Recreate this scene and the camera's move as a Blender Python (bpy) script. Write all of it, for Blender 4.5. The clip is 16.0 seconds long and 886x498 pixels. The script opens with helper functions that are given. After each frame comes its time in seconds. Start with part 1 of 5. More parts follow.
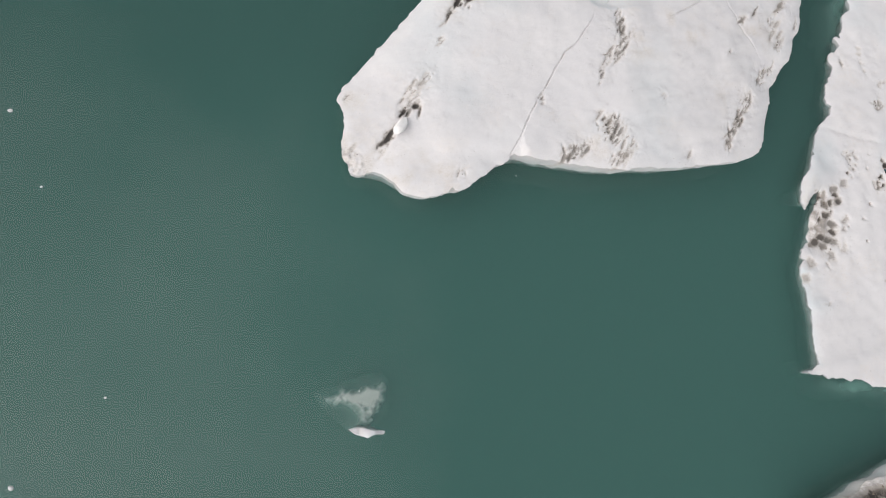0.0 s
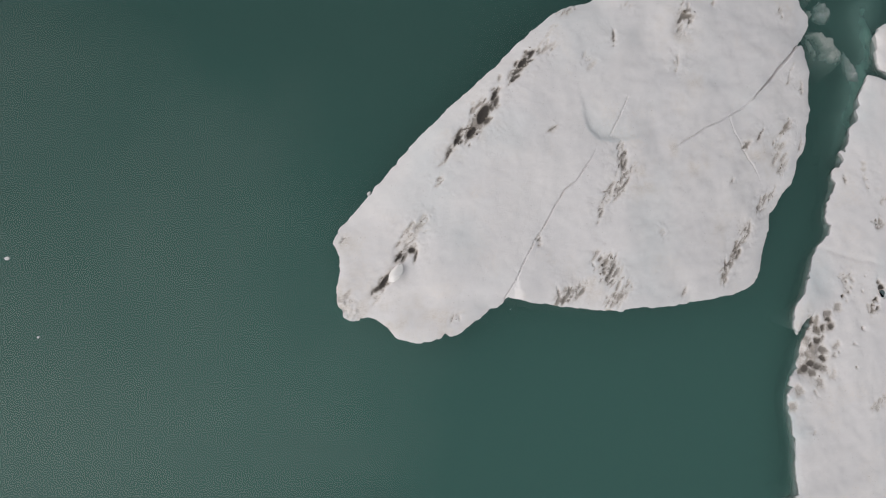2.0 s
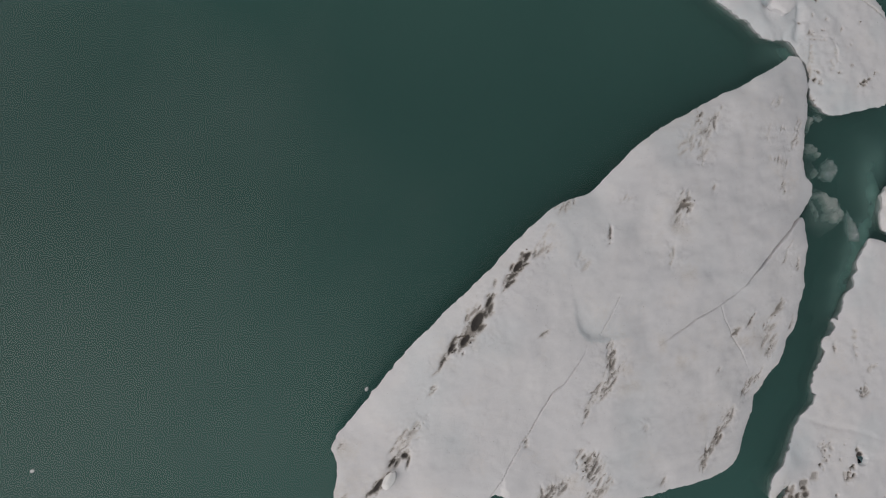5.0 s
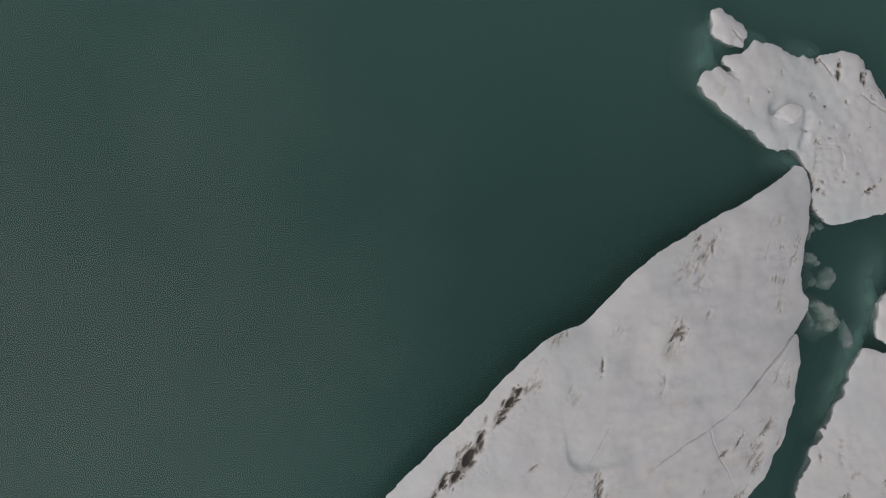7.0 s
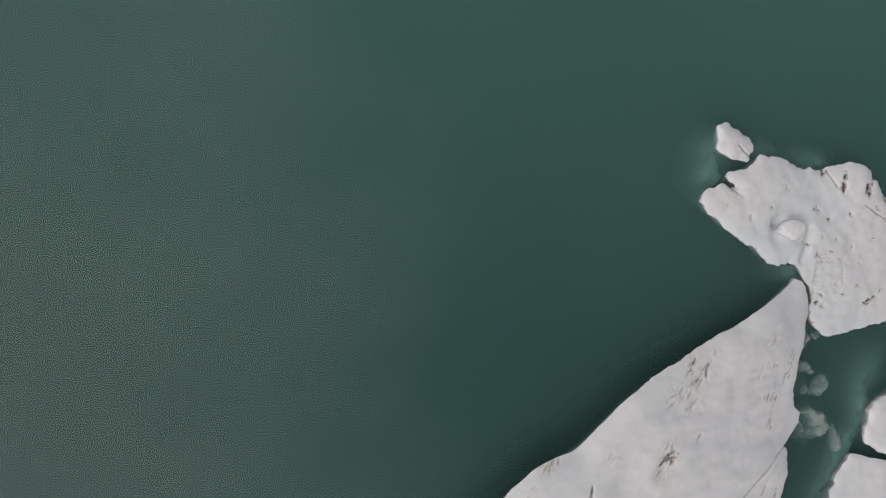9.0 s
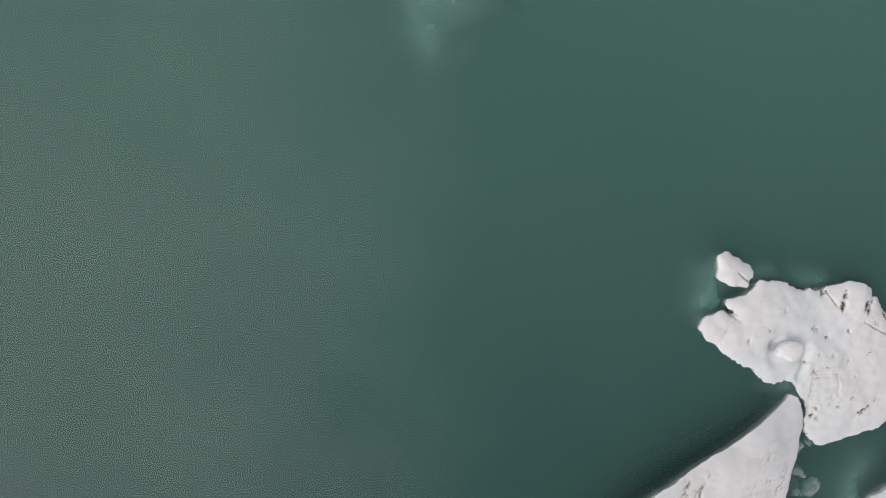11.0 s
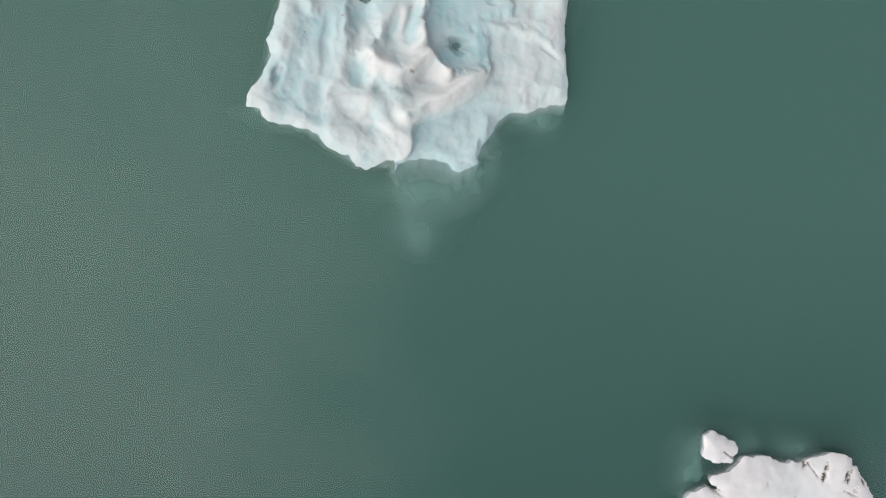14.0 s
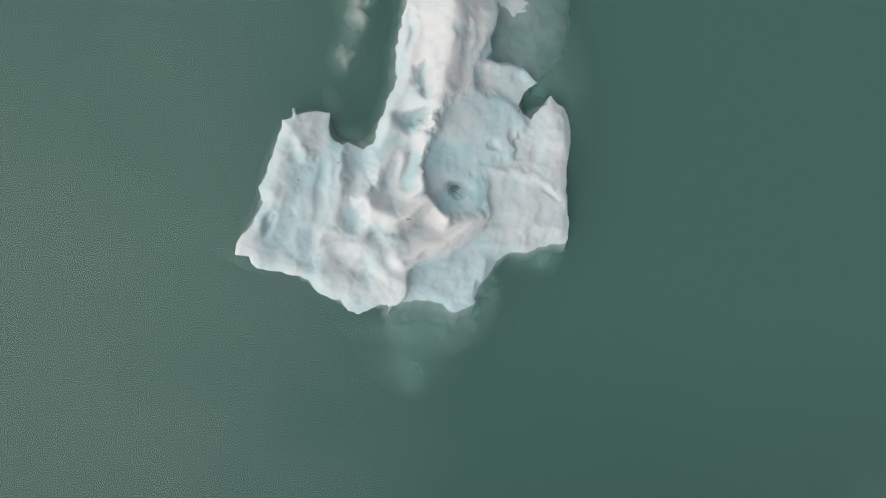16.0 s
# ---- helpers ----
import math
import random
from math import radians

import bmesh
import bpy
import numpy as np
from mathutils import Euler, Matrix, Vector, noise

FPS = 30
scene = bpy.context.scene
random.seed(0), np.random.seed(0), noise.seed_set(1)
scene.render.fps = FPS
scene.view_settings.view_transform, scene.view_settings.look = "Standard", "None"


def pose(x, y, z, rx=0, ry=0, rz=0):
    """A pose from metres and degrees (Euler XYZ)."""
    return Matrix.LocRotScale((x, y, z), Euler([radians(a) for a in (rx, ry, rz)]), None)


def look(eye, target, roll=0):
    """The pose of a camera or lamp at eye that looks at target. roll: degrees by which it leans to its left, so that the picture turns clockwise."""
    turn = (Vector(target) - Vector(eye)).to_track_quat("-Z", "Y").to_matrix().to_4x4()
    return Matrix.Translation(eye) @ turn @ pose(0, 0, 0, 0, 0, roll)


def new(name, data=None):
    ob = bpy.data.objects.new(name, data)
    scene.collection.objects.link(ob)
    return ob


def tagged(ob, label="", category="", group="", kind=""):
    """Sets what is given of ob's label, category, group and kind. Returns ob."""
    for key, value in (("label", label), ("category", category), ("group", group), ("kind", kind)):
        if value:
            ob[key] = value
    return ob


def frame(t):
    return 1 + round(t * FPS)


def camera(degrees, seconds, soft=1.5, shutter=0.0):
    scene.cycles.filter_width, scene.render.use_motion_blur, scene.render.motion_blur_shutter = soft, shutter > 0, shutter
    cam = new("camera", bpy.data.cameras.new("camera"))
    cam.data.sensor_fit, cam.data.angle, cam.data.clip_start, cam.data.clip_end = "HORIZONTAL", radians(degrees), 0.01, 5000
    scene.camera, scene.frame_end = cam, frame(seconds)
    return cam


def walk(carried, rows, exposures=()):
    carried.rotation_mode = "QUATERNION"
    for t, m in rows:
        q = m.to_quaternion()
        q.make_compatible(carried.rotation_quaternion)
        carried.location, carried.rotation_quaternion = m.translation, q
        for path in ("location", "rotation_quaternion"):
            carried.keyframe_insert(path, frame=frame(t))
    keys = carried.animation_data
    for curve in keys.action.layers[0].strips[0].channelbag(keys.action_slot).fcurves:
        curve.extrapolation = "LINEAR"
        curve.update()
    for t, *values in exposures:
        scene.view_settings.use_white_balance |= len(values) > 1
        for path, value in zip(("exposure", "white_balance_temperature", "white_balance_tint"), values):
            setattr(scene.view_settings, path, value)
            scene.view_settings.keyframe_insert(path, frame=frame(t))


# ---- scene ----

# ---------------------------------------------------------------- camera and its flight
cam = camera(77.0, 16.0, soft=1.2)
ROWS = [
    (0, -5.00, 2.06, 48.03, 11.73, -12.69, -4.79),
    (0.5, -4.80, 5.89, 48.82, 10.73, -12.83, -4.29),
    (1, -4.58, 9.76, 49.62, 9.82, -12.92, -3.78),
    (1.5, -4.33, 13.56, 50.40, 8.92, -12.94, -3.28),
    (2, -4.02, 17.28, 51.12, 8.09, -12.90, -2.76),
    (2.5, -3.71, 21.05, 51.87, 7.23, -12.80, -2.27),
    (3, -3.45, 24.91, 52.68, 6.32, -12.63, -1.88),
    (3.5, -3.24, 28.80, 53.55, 5.39, -12.40, -1.53),
    (4, -3.05, 32.71, 54.44, 4.44, -12.14, -1.26),
    (4.8, -2.66, 39.26, 55.63, 2.90, -11.78, -0.86),
    (5.7, -2.15, 47.06, 56.36, 1.06, -11.50, -0.50),
    (6.5, -1.76, 54.01, 56.34, -0.69, -11.42, -0.16),
    (7, -1.56, 58.28, 56.16, -1.84, -11.40, 0.12),
    (7.5, -1.35, 62.54, 55.87, -2.95, -11.43, 0.34),
    (8, -1.19, 66.77, 55.53, -4.07, -11.48, 0.57),
    (8.5, -1.08, 71.06, 55.07, -5.12, -11.46, 0.81),
    (9, -0.96, 75.40, 54.58, -6.20, -11.43, 1.06),
    (9.8, -0.71, 82.92, 53.96, -8.02, -11.21, 0.96),
    (10.7, -0.38, 91.57, 53.20, -9.91, -10.89, 0.44),
    (11.5, -0.22, 97.71, 51.93, -10.88, -11.03, 0.60),
    (12, -0.18, 100.84, 50.86, -11.20, -11.30, 1.07),
    (12.5, -0.17, 103.78, 49.80, -11.44, -11.63, 1.56),
    (13, -0.25, 106.70, 48.88, -11.53, -11.98, 2.00),
    (13.5, -0.41, 109.58, 48.10, -11.56, -12.34, 2.37),
    (14, -0.56, 112.40, 47.41, -11.51, -12.70, 2.74),
    (14.5, -0.62, 115.13, 46.69, -11.27, -12.93, 3.16),
    (15, -0.52, 117.63, 45.79, -10.73, -12.96, 3.58),
    (15.5, -0.36, 119.93, 44.87, -10.13, -12.88, 3.93),
    (16, -0.20, 122.10, 43.98, -9.58, -12.74, 4.22),
]
EXPOSURES = [(t, e, 6500, 10) for t, e in (
    (0, 0.05), (1.0, -0.10), (2.0, -0.36), (3.5, -0.58), (5.3, -0.79), (6.5, -0.87), (7.5, -0.78), (9.0, -0.46), (11.5, 0.01), (12.5, 0.11), (14.5, 0.11), (16, -0.07))]
walk(cam, [(t, pose(x, y, z, rx, ry, rz)) for t, x, y, z, rx, ry, rz in ROWS], EXPOSURES)

# ---------------------------------------------------------------- sky and sun
SUN_AZIMUTH, SUN_HEIGHT = 236.0, 33.0  # degrees clockwise from +y, and above the horizon

sun_data = bpy.data.lights.new("sun", "SUN")
sun_data.energy, sun_data.angle, sun_data.color = 0.45, radians(15), (1.0, 0.96, 0.92)
sun = new("sun", sun_data)
sun.matrix_world = look(
    (300 * math.sin(radians(SUN_AZIMUTH)), 300 * math.cos(radians(SUN_AZIMUTH)), 300 * math.tan(radians(SUN_HEIGHT))), (0, 0, 0))


def build_sky():
    world = bpy.data.worlds.new("overcast_sky")
    world.use_nodes = True
    scene.world = world
    nt = world.node_tree
    nt.nodes.clear()
    out = nt.nodes.new("ShaderNodeOutputWorld")
    bg = nt.nodes.new("ShaderNodeBackground")
    sky = nt.nodes.new("ShaderNodeTexSky")
    sky.sky_type, sky.sun_disc = "NISHITA", False
    sky.sun_elevation, sky.sun_rotation = radians(SUN_HEIGHT), radians(SUN_AZIMUTH)
    sky.dust_density = 4.0
    dim = nt.nodes.new("ShaderNodeMix")
    dim.data_type, dim.blend_type = "RGBA", "MULTIPLY"
    dim.inputs[0].default_value = 1.0
    dim.inputs[7].default_value = (0.09, 0.09, 0.09, 1)
    tc = nt.nodes.new("ShaderNodeTexCoord")
    mp = nt.nodes.new("ShaderNodeMapping")
    mp.inputs["Location"].default_value = (3.1, 0.4, 0.0)
    nz = nt.nodes.new("ShaderNodeTexNoise")
    nz.inputs["Scale"].default_value, nz.inputs["Detail"].default_value, nz.inputs["Roughness"].default_value = 1.6, 6, 0.55
    ramp = nt.nodes.new("ShaderNodeValToRGB")
    ramp.color_ramp.elements[0].position, ramp.color_ramp.elements[0].color = 0.40, (0.22, 0.25, 0.27, 1)
    ramp.color_ramp.elements[1].position, ramp.color_ramp.elements[1].color = 0.86, (2.0, 1.95, 1.88, 1)
    mix = nt.nodes.new("ShaderNodeMix")
    mix.data_type = "RGBA"
    mix.inputs[0].default_value = 0.85
    ln = nt.links.new
    # the cloud thins towards the south-west
    sep = nt.nodes.new("ShaderNodeSeparateXYZ")
    west = nt.nodes.new("ShaderNodeMath")
    west.operation = "MULTIPLY_ADD"
    west.inputs[1].default_value, west.inputs[2].default_value = -0.52, 0.04
    both = nt.nodes.new("ShaderNodeMath")
    both.operation = "ADD"
    ln(tc.outputs["Generated"], sep.inputs[0])
    south = nt.nodes.new("ShaderNodeMath")
    south.operation, south.inputs[1].default_value = "MULTIPLY_ADD", 0.45
    ln(sep.outputs[1], south.inputs[0])
    ln(sep.outputs[0], south.inputs[2])
    ln(south.outputs[0], west.inputs[0])
    ln(west.outputs[0], both.inputs[0])
    ln(nz.outputs["Fac"], both.inputs[1])
    ln(sky.outputs[0], dim.inputs[6])
    ln(tc.outputs["Generated"], mp.inputs[0])
    ln(mp.outputs[0], nz.inputs[0])
    # and is thickest overhead
    high = nt.nodes.new("ShaderNodeMath")
    high.operation = "MULTIPLY_ADD"
    high.inputs[1].default_value = -0.54
    lift = nt.nodes.new("ShaderNodeMath")
    lift.operation = "MAXIMUM"
    lift.inputs[1].default_value = 0.25
    ln(sep.outputs[2], lift.inputs[0])
    ln(lift.outputs[0], high.inputs[0])
    ln(both.outputs[0], high.inputs[2])
    more = nt.nodes.new("ShaderNodeMath")
    more.operation = "ADD"
    more.inputs[1].default_value = 0.42
    ln(high.outputs[0], more.inputs[0])
    # the veiled sun brightens the cloud round it
    toward = nt.nodes.new("ShaderNodeVectorMath")
    toward.operation = "DOT_PRODUCT"
    a, h = radians(SUN_AZIMUTH), radians(SUN_HEIGHT)
    toward.inputs[1].default_value = (math.sin(a) * math.cos(h), math.cos(a) * math.cos(h), math.sin(h))
    ln(tc.outputs["Generated"], toward.inputs[0])
    halo = nt.nodes.new("ShaderNodeMath")
    halo.operation, halo.use_clamp = "MULTIPLY", False
    halo.inputs[1].default_value = 0.20
    near = nt.nodes.new("ShaderNodeMath")
    near.operation, near.inputs[1].default_value = "POWER", 7.0
    lit = nt.nodes.new("ShaderNodeMath")
    lit.operation, lit.inputs[1].default_value = "MAXIMUM", 0.0
    ln(toward.outputs["Value"], lit.inputs[0])
    ln(lit.outputs[0], near.inputs[0])
    ln(near.outputs[0], halo.inputs[0])
    veil = nt.nodes.new("ShaderNodeMath")
    veil.operation = "ADD"
    ln(more.outputs[0], veil.inputs[0])
    ln(halo.outputs[0], veil.inputs[1])
    ln(veil.outputs[0], ramp.inputs[0])
    ln(dim.outputs[2], mix.inputs[6])
    ln(ramp.outputs[0], mix.inputs[7])
    ln(mix.outputs[2], bg.inputs[0])
    bg.inputs[1].default_value = 1.2
    ln(bg.outputs[0], out.inputs[0])


build_sky()

# ---------------------------------------------------------------- materials


def node_tree(name):
    m = bpy.data.materials.new(name)
    m.use_nodes = True
    m.node_tree.nodes.clear()
    return m, m.node_tree


def nd(nt, kind, **sets):
    n = nt.nodes.new(kind)
    for k, v in sets.items():
        n.inputs[k.replace("_", " ")].default_value = v
    return n


def noise_node(nt, scale, detail=4, rough=0.55, distort=0.0, stretch=None, turn=0.0):
    geo = nt.nodes.new("ShaderNodeNewGeometry")
    mp = nt.nodes.new("ShaderNodeMapping")
    mp.inputs["Rotation"].default_value = (0, 0, radians(turn))
    mp.inputs["Scale"].default_value = stretch or (1, 1, 1)
    nz = nd(nt, "ShaderNodeTexNoise", Scale=scale, Detail=detail, Roughness=rough, Distortion=distort)
    nt.links.new(geo.outputs["Position"], mp.inputs[0])
    nt.links.new(mp.outputs[0], nz.inputs["Vector"])
    return nz.outputs["Fac"]


def spread(nt, src, a, b, lo=0.0, hi=1.0):
    r = nt.nodes.new("ShaderNodeMapRange")
    r.clamp = True
    for i, v in zip((1, 2, 3, 4), (a, b, lo, hi)):
        r.inputs[i].default_value = v
    nt.links.new(src, r.inputs[0])
    return r.outputs[0]


def maths(nt, op, a, b=None):
    n = nt.nodes.new("ShaderNodeMath")
    n.operation = op
    for i, v in enumerate((a, b)):
        if v is None:
            continue
        if isinstance(v, (int, float)):
            n.inputs[i].default_value = v
        else:
            nt.links.new(v, n.inputs[i])
    return n.outputs[0]


def tint(nt, fac, a, b):
    n = nt.nodes.new("ShaderNodeMix")
    n.data_type = "RGBA"
    for i, v in ((0, fac), (6, a), (7, b)):
        if isinstance(v, tuple):
            n.inputs[i].default_value = (*v, 1)
        elif isinstance(v, (int, float)):
            n.inputs[i].default_value = v
        else:
            nt.links.new(v, n.inputs[i])
    return n.outputs[2]


def attr(nt, name):
    a = nt.nodes.new("ShaderNodeAttribute")
    a.attribute_name = name
    return a.outputs["Fac"]


def ice_material(name, white, grey, blue, murk=0.0, streak=0.5, grit=1.0, mottle=0.0, sunk=(0.28, 0.45, 0.42), glow=0.0):
    """Weathered glacier ice: crusted white, blue where the crust is gone, dark where silt lies. murk: how fast it fades
    out below the water, per metre, in place of the silty water's haze.
    """
    m, nt = node_tree(name)
    out = nt.nodes.new("ShaderNodeOutputMaterial")
    bsdf = nd(nt, "ShaderNodeBsdfPrincipled", Roughness=0.6)
    bsdf.inputs["IOR"].default_value = 1.31
    bsdf.inputs["Subsurface Weight"].default_value = glow  # light soaks into clean ice
    bsdf.inputs["Subsurface Radius"].default_value = (0.5, 0.9, 1.0)
    bsdf.inputs["Subsurface Scale"].default_value = 0.25
    broad = spread(nt, noise_node(nt, 0.14, 6, 0.62, 0.5), 0.36, 0.66)
    drift = spread(nt, noise_node(nt, 0.45, 5, 0.6, 1.2, (1, 2.6, 1), -28), 0.45, 0.70)
    fine = spread(nt, noise_node(nt, 1.9, 7, 0.72, 0.8), 0.36, 0.70)
    crust = spread(nt, noise_node(nt, 7.5, 5, 0.75, 0.3), 0.34, 0.72)
    col = tint(nt, maths(nt, "MULTIPLY", broad, 0.62), white, grey)
    col = tint(nt, maths(nt, "MULTIPLY", drift, streak), col, grey)
    col = tint(nt, maths(nt, "MULTIPLY", fine, 0.30), col, grey)
    dull = tuple(0.80 * c for c in grey)
    col = tint(nt, maths(nt, "MULTIPLY", crust, 0.26 * grit), col, dull)
    warm = maths(nt, "MULTIPLY", spread(nt, noise_node(nt, 0.21, 4, 0.6, 0.6), 0.52, 0.72), spread(nt, noise_node(nt, 2.6, 5, 0.7), 0.4, 0.65))
    col = tint(nt, maths(nt, "MULTIPLY", warm, 0.45 * grit), col, (0.60, 0.50, 0.41))
    cold = maths(nt, "MULTIPLY", attr(nt, "blue"), spread(nt, noise_node(nt, 1.3, 5, 0.65, 0.7), 0.28, 0.62, 0.55, 1.0))
    col = tint(nt, cold, col, blue)
    if mottle:
        melt = spread(nt, noise_node(nt, 0.55, 6, 0.6, 1.4, (1.5, 1, 1), 10), 0.46, 0.66)
        col = tint(nt, maths(nt, "MULTIPLY", melt, mottle), col, blue)
    # windblown grit in loose flecks
    fleck = maths(nt, "MULTIPLY", spread(nt, noise_node(nt, 5.5, 3, 0.6, 0.4), 0.665, 0.72), spread(nt, noise_node(nt, 0.25, 5, 0.65), 0.44, 0.56))
    col = tint(nt, maths(nt, "MULTIPLY", fleck, 0.85 * grit), col, (0.20, 0.17, 0.15))
    rust = spread(nt, noise_node(nt, 0.5, 4, 0.6), 0.40, 0.66)
    filth = attr(nt, "dirt")
    silt_col = tint(nt, maths(nt, "MULTIPLY", rust, spread(nt, filth, 0.6, 1.0, 1.0, 0.25)), (0.15, 0.135, 0.125), (0.235, 0.20, 0.172))
    silt_col = tint(nt, spread(nt, filth, 0.72, 1.0), silt_col, (0.040, 0.035, 0.033))
    streaky = maths(nt, "ADD", maths(nt, "MULTIPLY", noise_node(nt, 3.4, 5, 0.7, 0.3, (1, 3.0, 1), -52), 0.55), maths(nt, "MULTIPLY", noise_node(nt, 7.0, 4, 0.7, 0.4), 0.45))
    edge = maths(nt, "ADD", filth, maths(nt, "MULTIPLY", maths(nt, "SUBTRACT", streaky, 0.5), 1.5))
    silt = maths(nt, "MULTIPLY", spread(nt, edge, 0.24, 0.52), spread(nt, filth, 0.10, 0.85, 0.0, 1.0))
    halo = maths(nt, "MULTIPLY", spread(nt, filth, 0.02, 0.30), spread(nt, streaky, 0.38, 0.58, 0.15, 0.6))
    col = tint(nt, halo, col, (0.49, 0.44, 0.40))
    col = tint(nt, silt, col, silt_col)
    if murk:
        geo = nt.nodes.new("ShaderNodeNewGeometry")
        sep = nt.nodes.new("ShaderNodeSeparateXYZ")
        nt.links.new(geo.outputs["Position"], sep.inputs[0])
        water_cast = spread(nt, maths(nt, "MULTIPLY", sep.outputs[2], -1.0), 0.05, 0.7, 0.0, 0.7)  # the water's teal cast, put into the ice colour by depth
        col = tint(nt, water_cast, col, sunk)
    nt.links.new(col, bsdf.inputs["Base Color"])
    b1 = nd(nt, "ShaderNodeBump", Strength=0.10 + 0.25 * grit, Distance=0.15)
    nt.links.new(noise_node(nt, 1.6, 7, 0.68, 0.5), b1.inputs["Height"])
    b2 = nd(nt, "ShaderNodeBump", Strength=0.5 * grit, Distance=0.05)
    nt.links.new(noise_node(nt, 8.0, 5, 0.75), b2.inputs["Height"])
    nt.links.new(b1.outputs[0], b2.inputs["Normal"])
    nt.links.new(b2.outputs[0], bsdf.inputs["Normal"])
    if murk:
        # underwater haze imitated: the ice turns clear with depth
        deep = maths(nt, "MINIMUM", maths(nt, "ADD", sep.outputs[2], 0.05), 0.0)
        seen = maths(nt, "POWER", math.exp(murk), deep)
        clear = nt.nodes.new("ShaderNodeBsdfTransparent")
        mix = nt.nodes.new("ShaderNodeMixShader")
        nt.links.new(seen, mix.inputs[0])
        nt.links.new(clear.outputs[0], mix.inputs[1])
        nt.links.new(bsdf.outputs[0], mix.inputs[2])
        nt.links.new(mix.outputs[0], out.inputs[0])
    else:
        nt.links.new(bsdf.outputs[0], out.inputs[0])
    return m


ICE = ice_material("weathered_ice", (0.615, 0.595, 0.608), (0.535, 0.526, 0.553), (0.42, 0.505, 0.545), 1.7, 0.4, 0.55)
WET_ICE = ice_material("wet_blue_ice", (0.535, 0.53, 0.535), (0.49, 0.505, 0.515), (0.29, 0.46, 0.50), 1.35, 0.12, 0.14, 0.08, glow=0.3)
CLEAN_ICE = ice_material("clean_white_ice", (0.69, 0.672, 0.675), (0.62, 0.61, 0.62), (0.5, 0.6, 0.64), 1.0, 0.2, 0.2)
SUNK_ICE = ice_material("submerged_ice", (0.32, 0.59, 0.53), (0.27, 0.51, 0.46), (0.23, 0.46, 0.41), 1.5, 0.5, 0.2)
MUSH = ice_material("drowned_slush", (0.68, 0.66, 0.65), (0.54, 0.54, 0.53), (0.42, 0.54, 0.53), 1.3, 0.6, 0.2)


def stone_material():
    m, nt = node_tree("moraine_stone")
    out = nt.nodes.new("ShaderNodeOutputMaterial")
    bsdf = nd(nt, "ShaderNodeBsdfPrincipled", Roughness=0.85)
    geo = nt.nodes.new("ShaderNodeNewGeometry")
    col = tint(nt, geo.outputs["Random Per Island"], (0.045, 0.040, 0.037), (0.17, 0.135, 0.105))
    nt.links.new(tint(nt, maths(nt, "MULTIPLY", noise_node(nt, 14, 3, 0.6), 0.5), col, (0.09, 0.08, 0.075)), bsdf.inputs["Base Color"])
    nt.links.new(bsdf.outputs[0], out.inputs[0])
    return m


STONE = stone_material()


def silt_veil_colour(nt, gain):
    """Rock flour in the lake, in random plumes; a veil of light is painted over north and south."""
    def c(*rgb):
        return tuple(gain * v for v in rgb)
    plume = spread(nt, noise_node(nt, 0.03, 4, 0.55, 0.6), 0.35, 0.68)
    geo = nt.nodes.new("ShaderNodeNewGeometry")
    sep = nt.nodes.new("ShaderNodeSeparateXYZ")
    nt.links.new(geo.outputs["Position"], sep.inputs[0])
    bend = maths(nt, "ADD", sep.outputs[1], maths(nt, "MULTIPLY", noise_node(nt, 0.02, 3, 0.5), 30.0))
    # brighter to the north and south: veiling light put into the water's colour
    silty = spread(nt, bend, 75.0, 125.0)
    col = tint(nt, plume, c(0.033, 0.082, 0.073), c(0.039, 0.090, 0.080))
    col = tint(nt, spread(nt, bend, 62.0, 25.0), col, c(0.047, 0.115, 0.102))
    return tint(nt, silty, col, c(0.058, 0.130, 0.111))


def water_material():
    m, nt = node_tree("silty_lake_water")
    out = nt.nodes.new("ShaderNodeOutputMaterial")
    milk = nt.nodes.new("ShaderNodeBsdfDiffuse")
    nt.links.new(silt_veil_colour(nt, 1.34), milk.inputs[0])
    clear = nt.nodes.new("ShaderNodeBsdfTransparent")
    clear.inputs[0].default_value = (0.97, 0.99, 0.985, 1)
    body = nt.nodes.new("ShaderNodeMixShader")
    body.inputs[0].default_value = 0.35
    nt.links.new(clear.outputs[0], body.inputs[1])
    nt.links.new(milk.outputs[0], body.inputs[2])
    gloss = nd(nt, "ShaderNodeBsdfGlossy", Roughness=0.05)
    fres = nd(nt, "ShaderNodeLayerWeight", Blend=0.5)
    shine = spread(nt, maths(nt, "POWER", fres.outputs["Facing"], 5.0), 0.0, 1.0, 0.034, 0.9)
    bump = nd(nt, "ShaderNodeBump", Strength=0.04, Distance=0.12)
    nt.links.new(noise_node(nt, 0.12, 2, 0.4), bump.inputs["Height"])
    for n in (gloss, fres):
        nt.links.new(bump.outputs[0], n.inputs["Normal"])
    top = nt.nodes.new("ShaderNodeMixShader")
    nt.links.new(shine, top.inputs[0])
    nt.links.new(body.outputs[0], top.inputs[1])
    nt.links.new(gloss.outputs[0], top.inputs[2])
    nt.links.new(top.outputs[0], out.inputs[0])
    return m


def bed_material():
    m, nt = node_tree("deep_silt_cloud")
    out = nt.nodes.new("ShaderNodeOutputMaterial")
    d = nt.nodes.new("ShaderNodeBsdfDiffuse")
    nt.links.new(silt_veil_colour(nt, 1.0), d.inputs[0])
    nt.links.new(d.outputs[0], out.inputs[0])
    return m


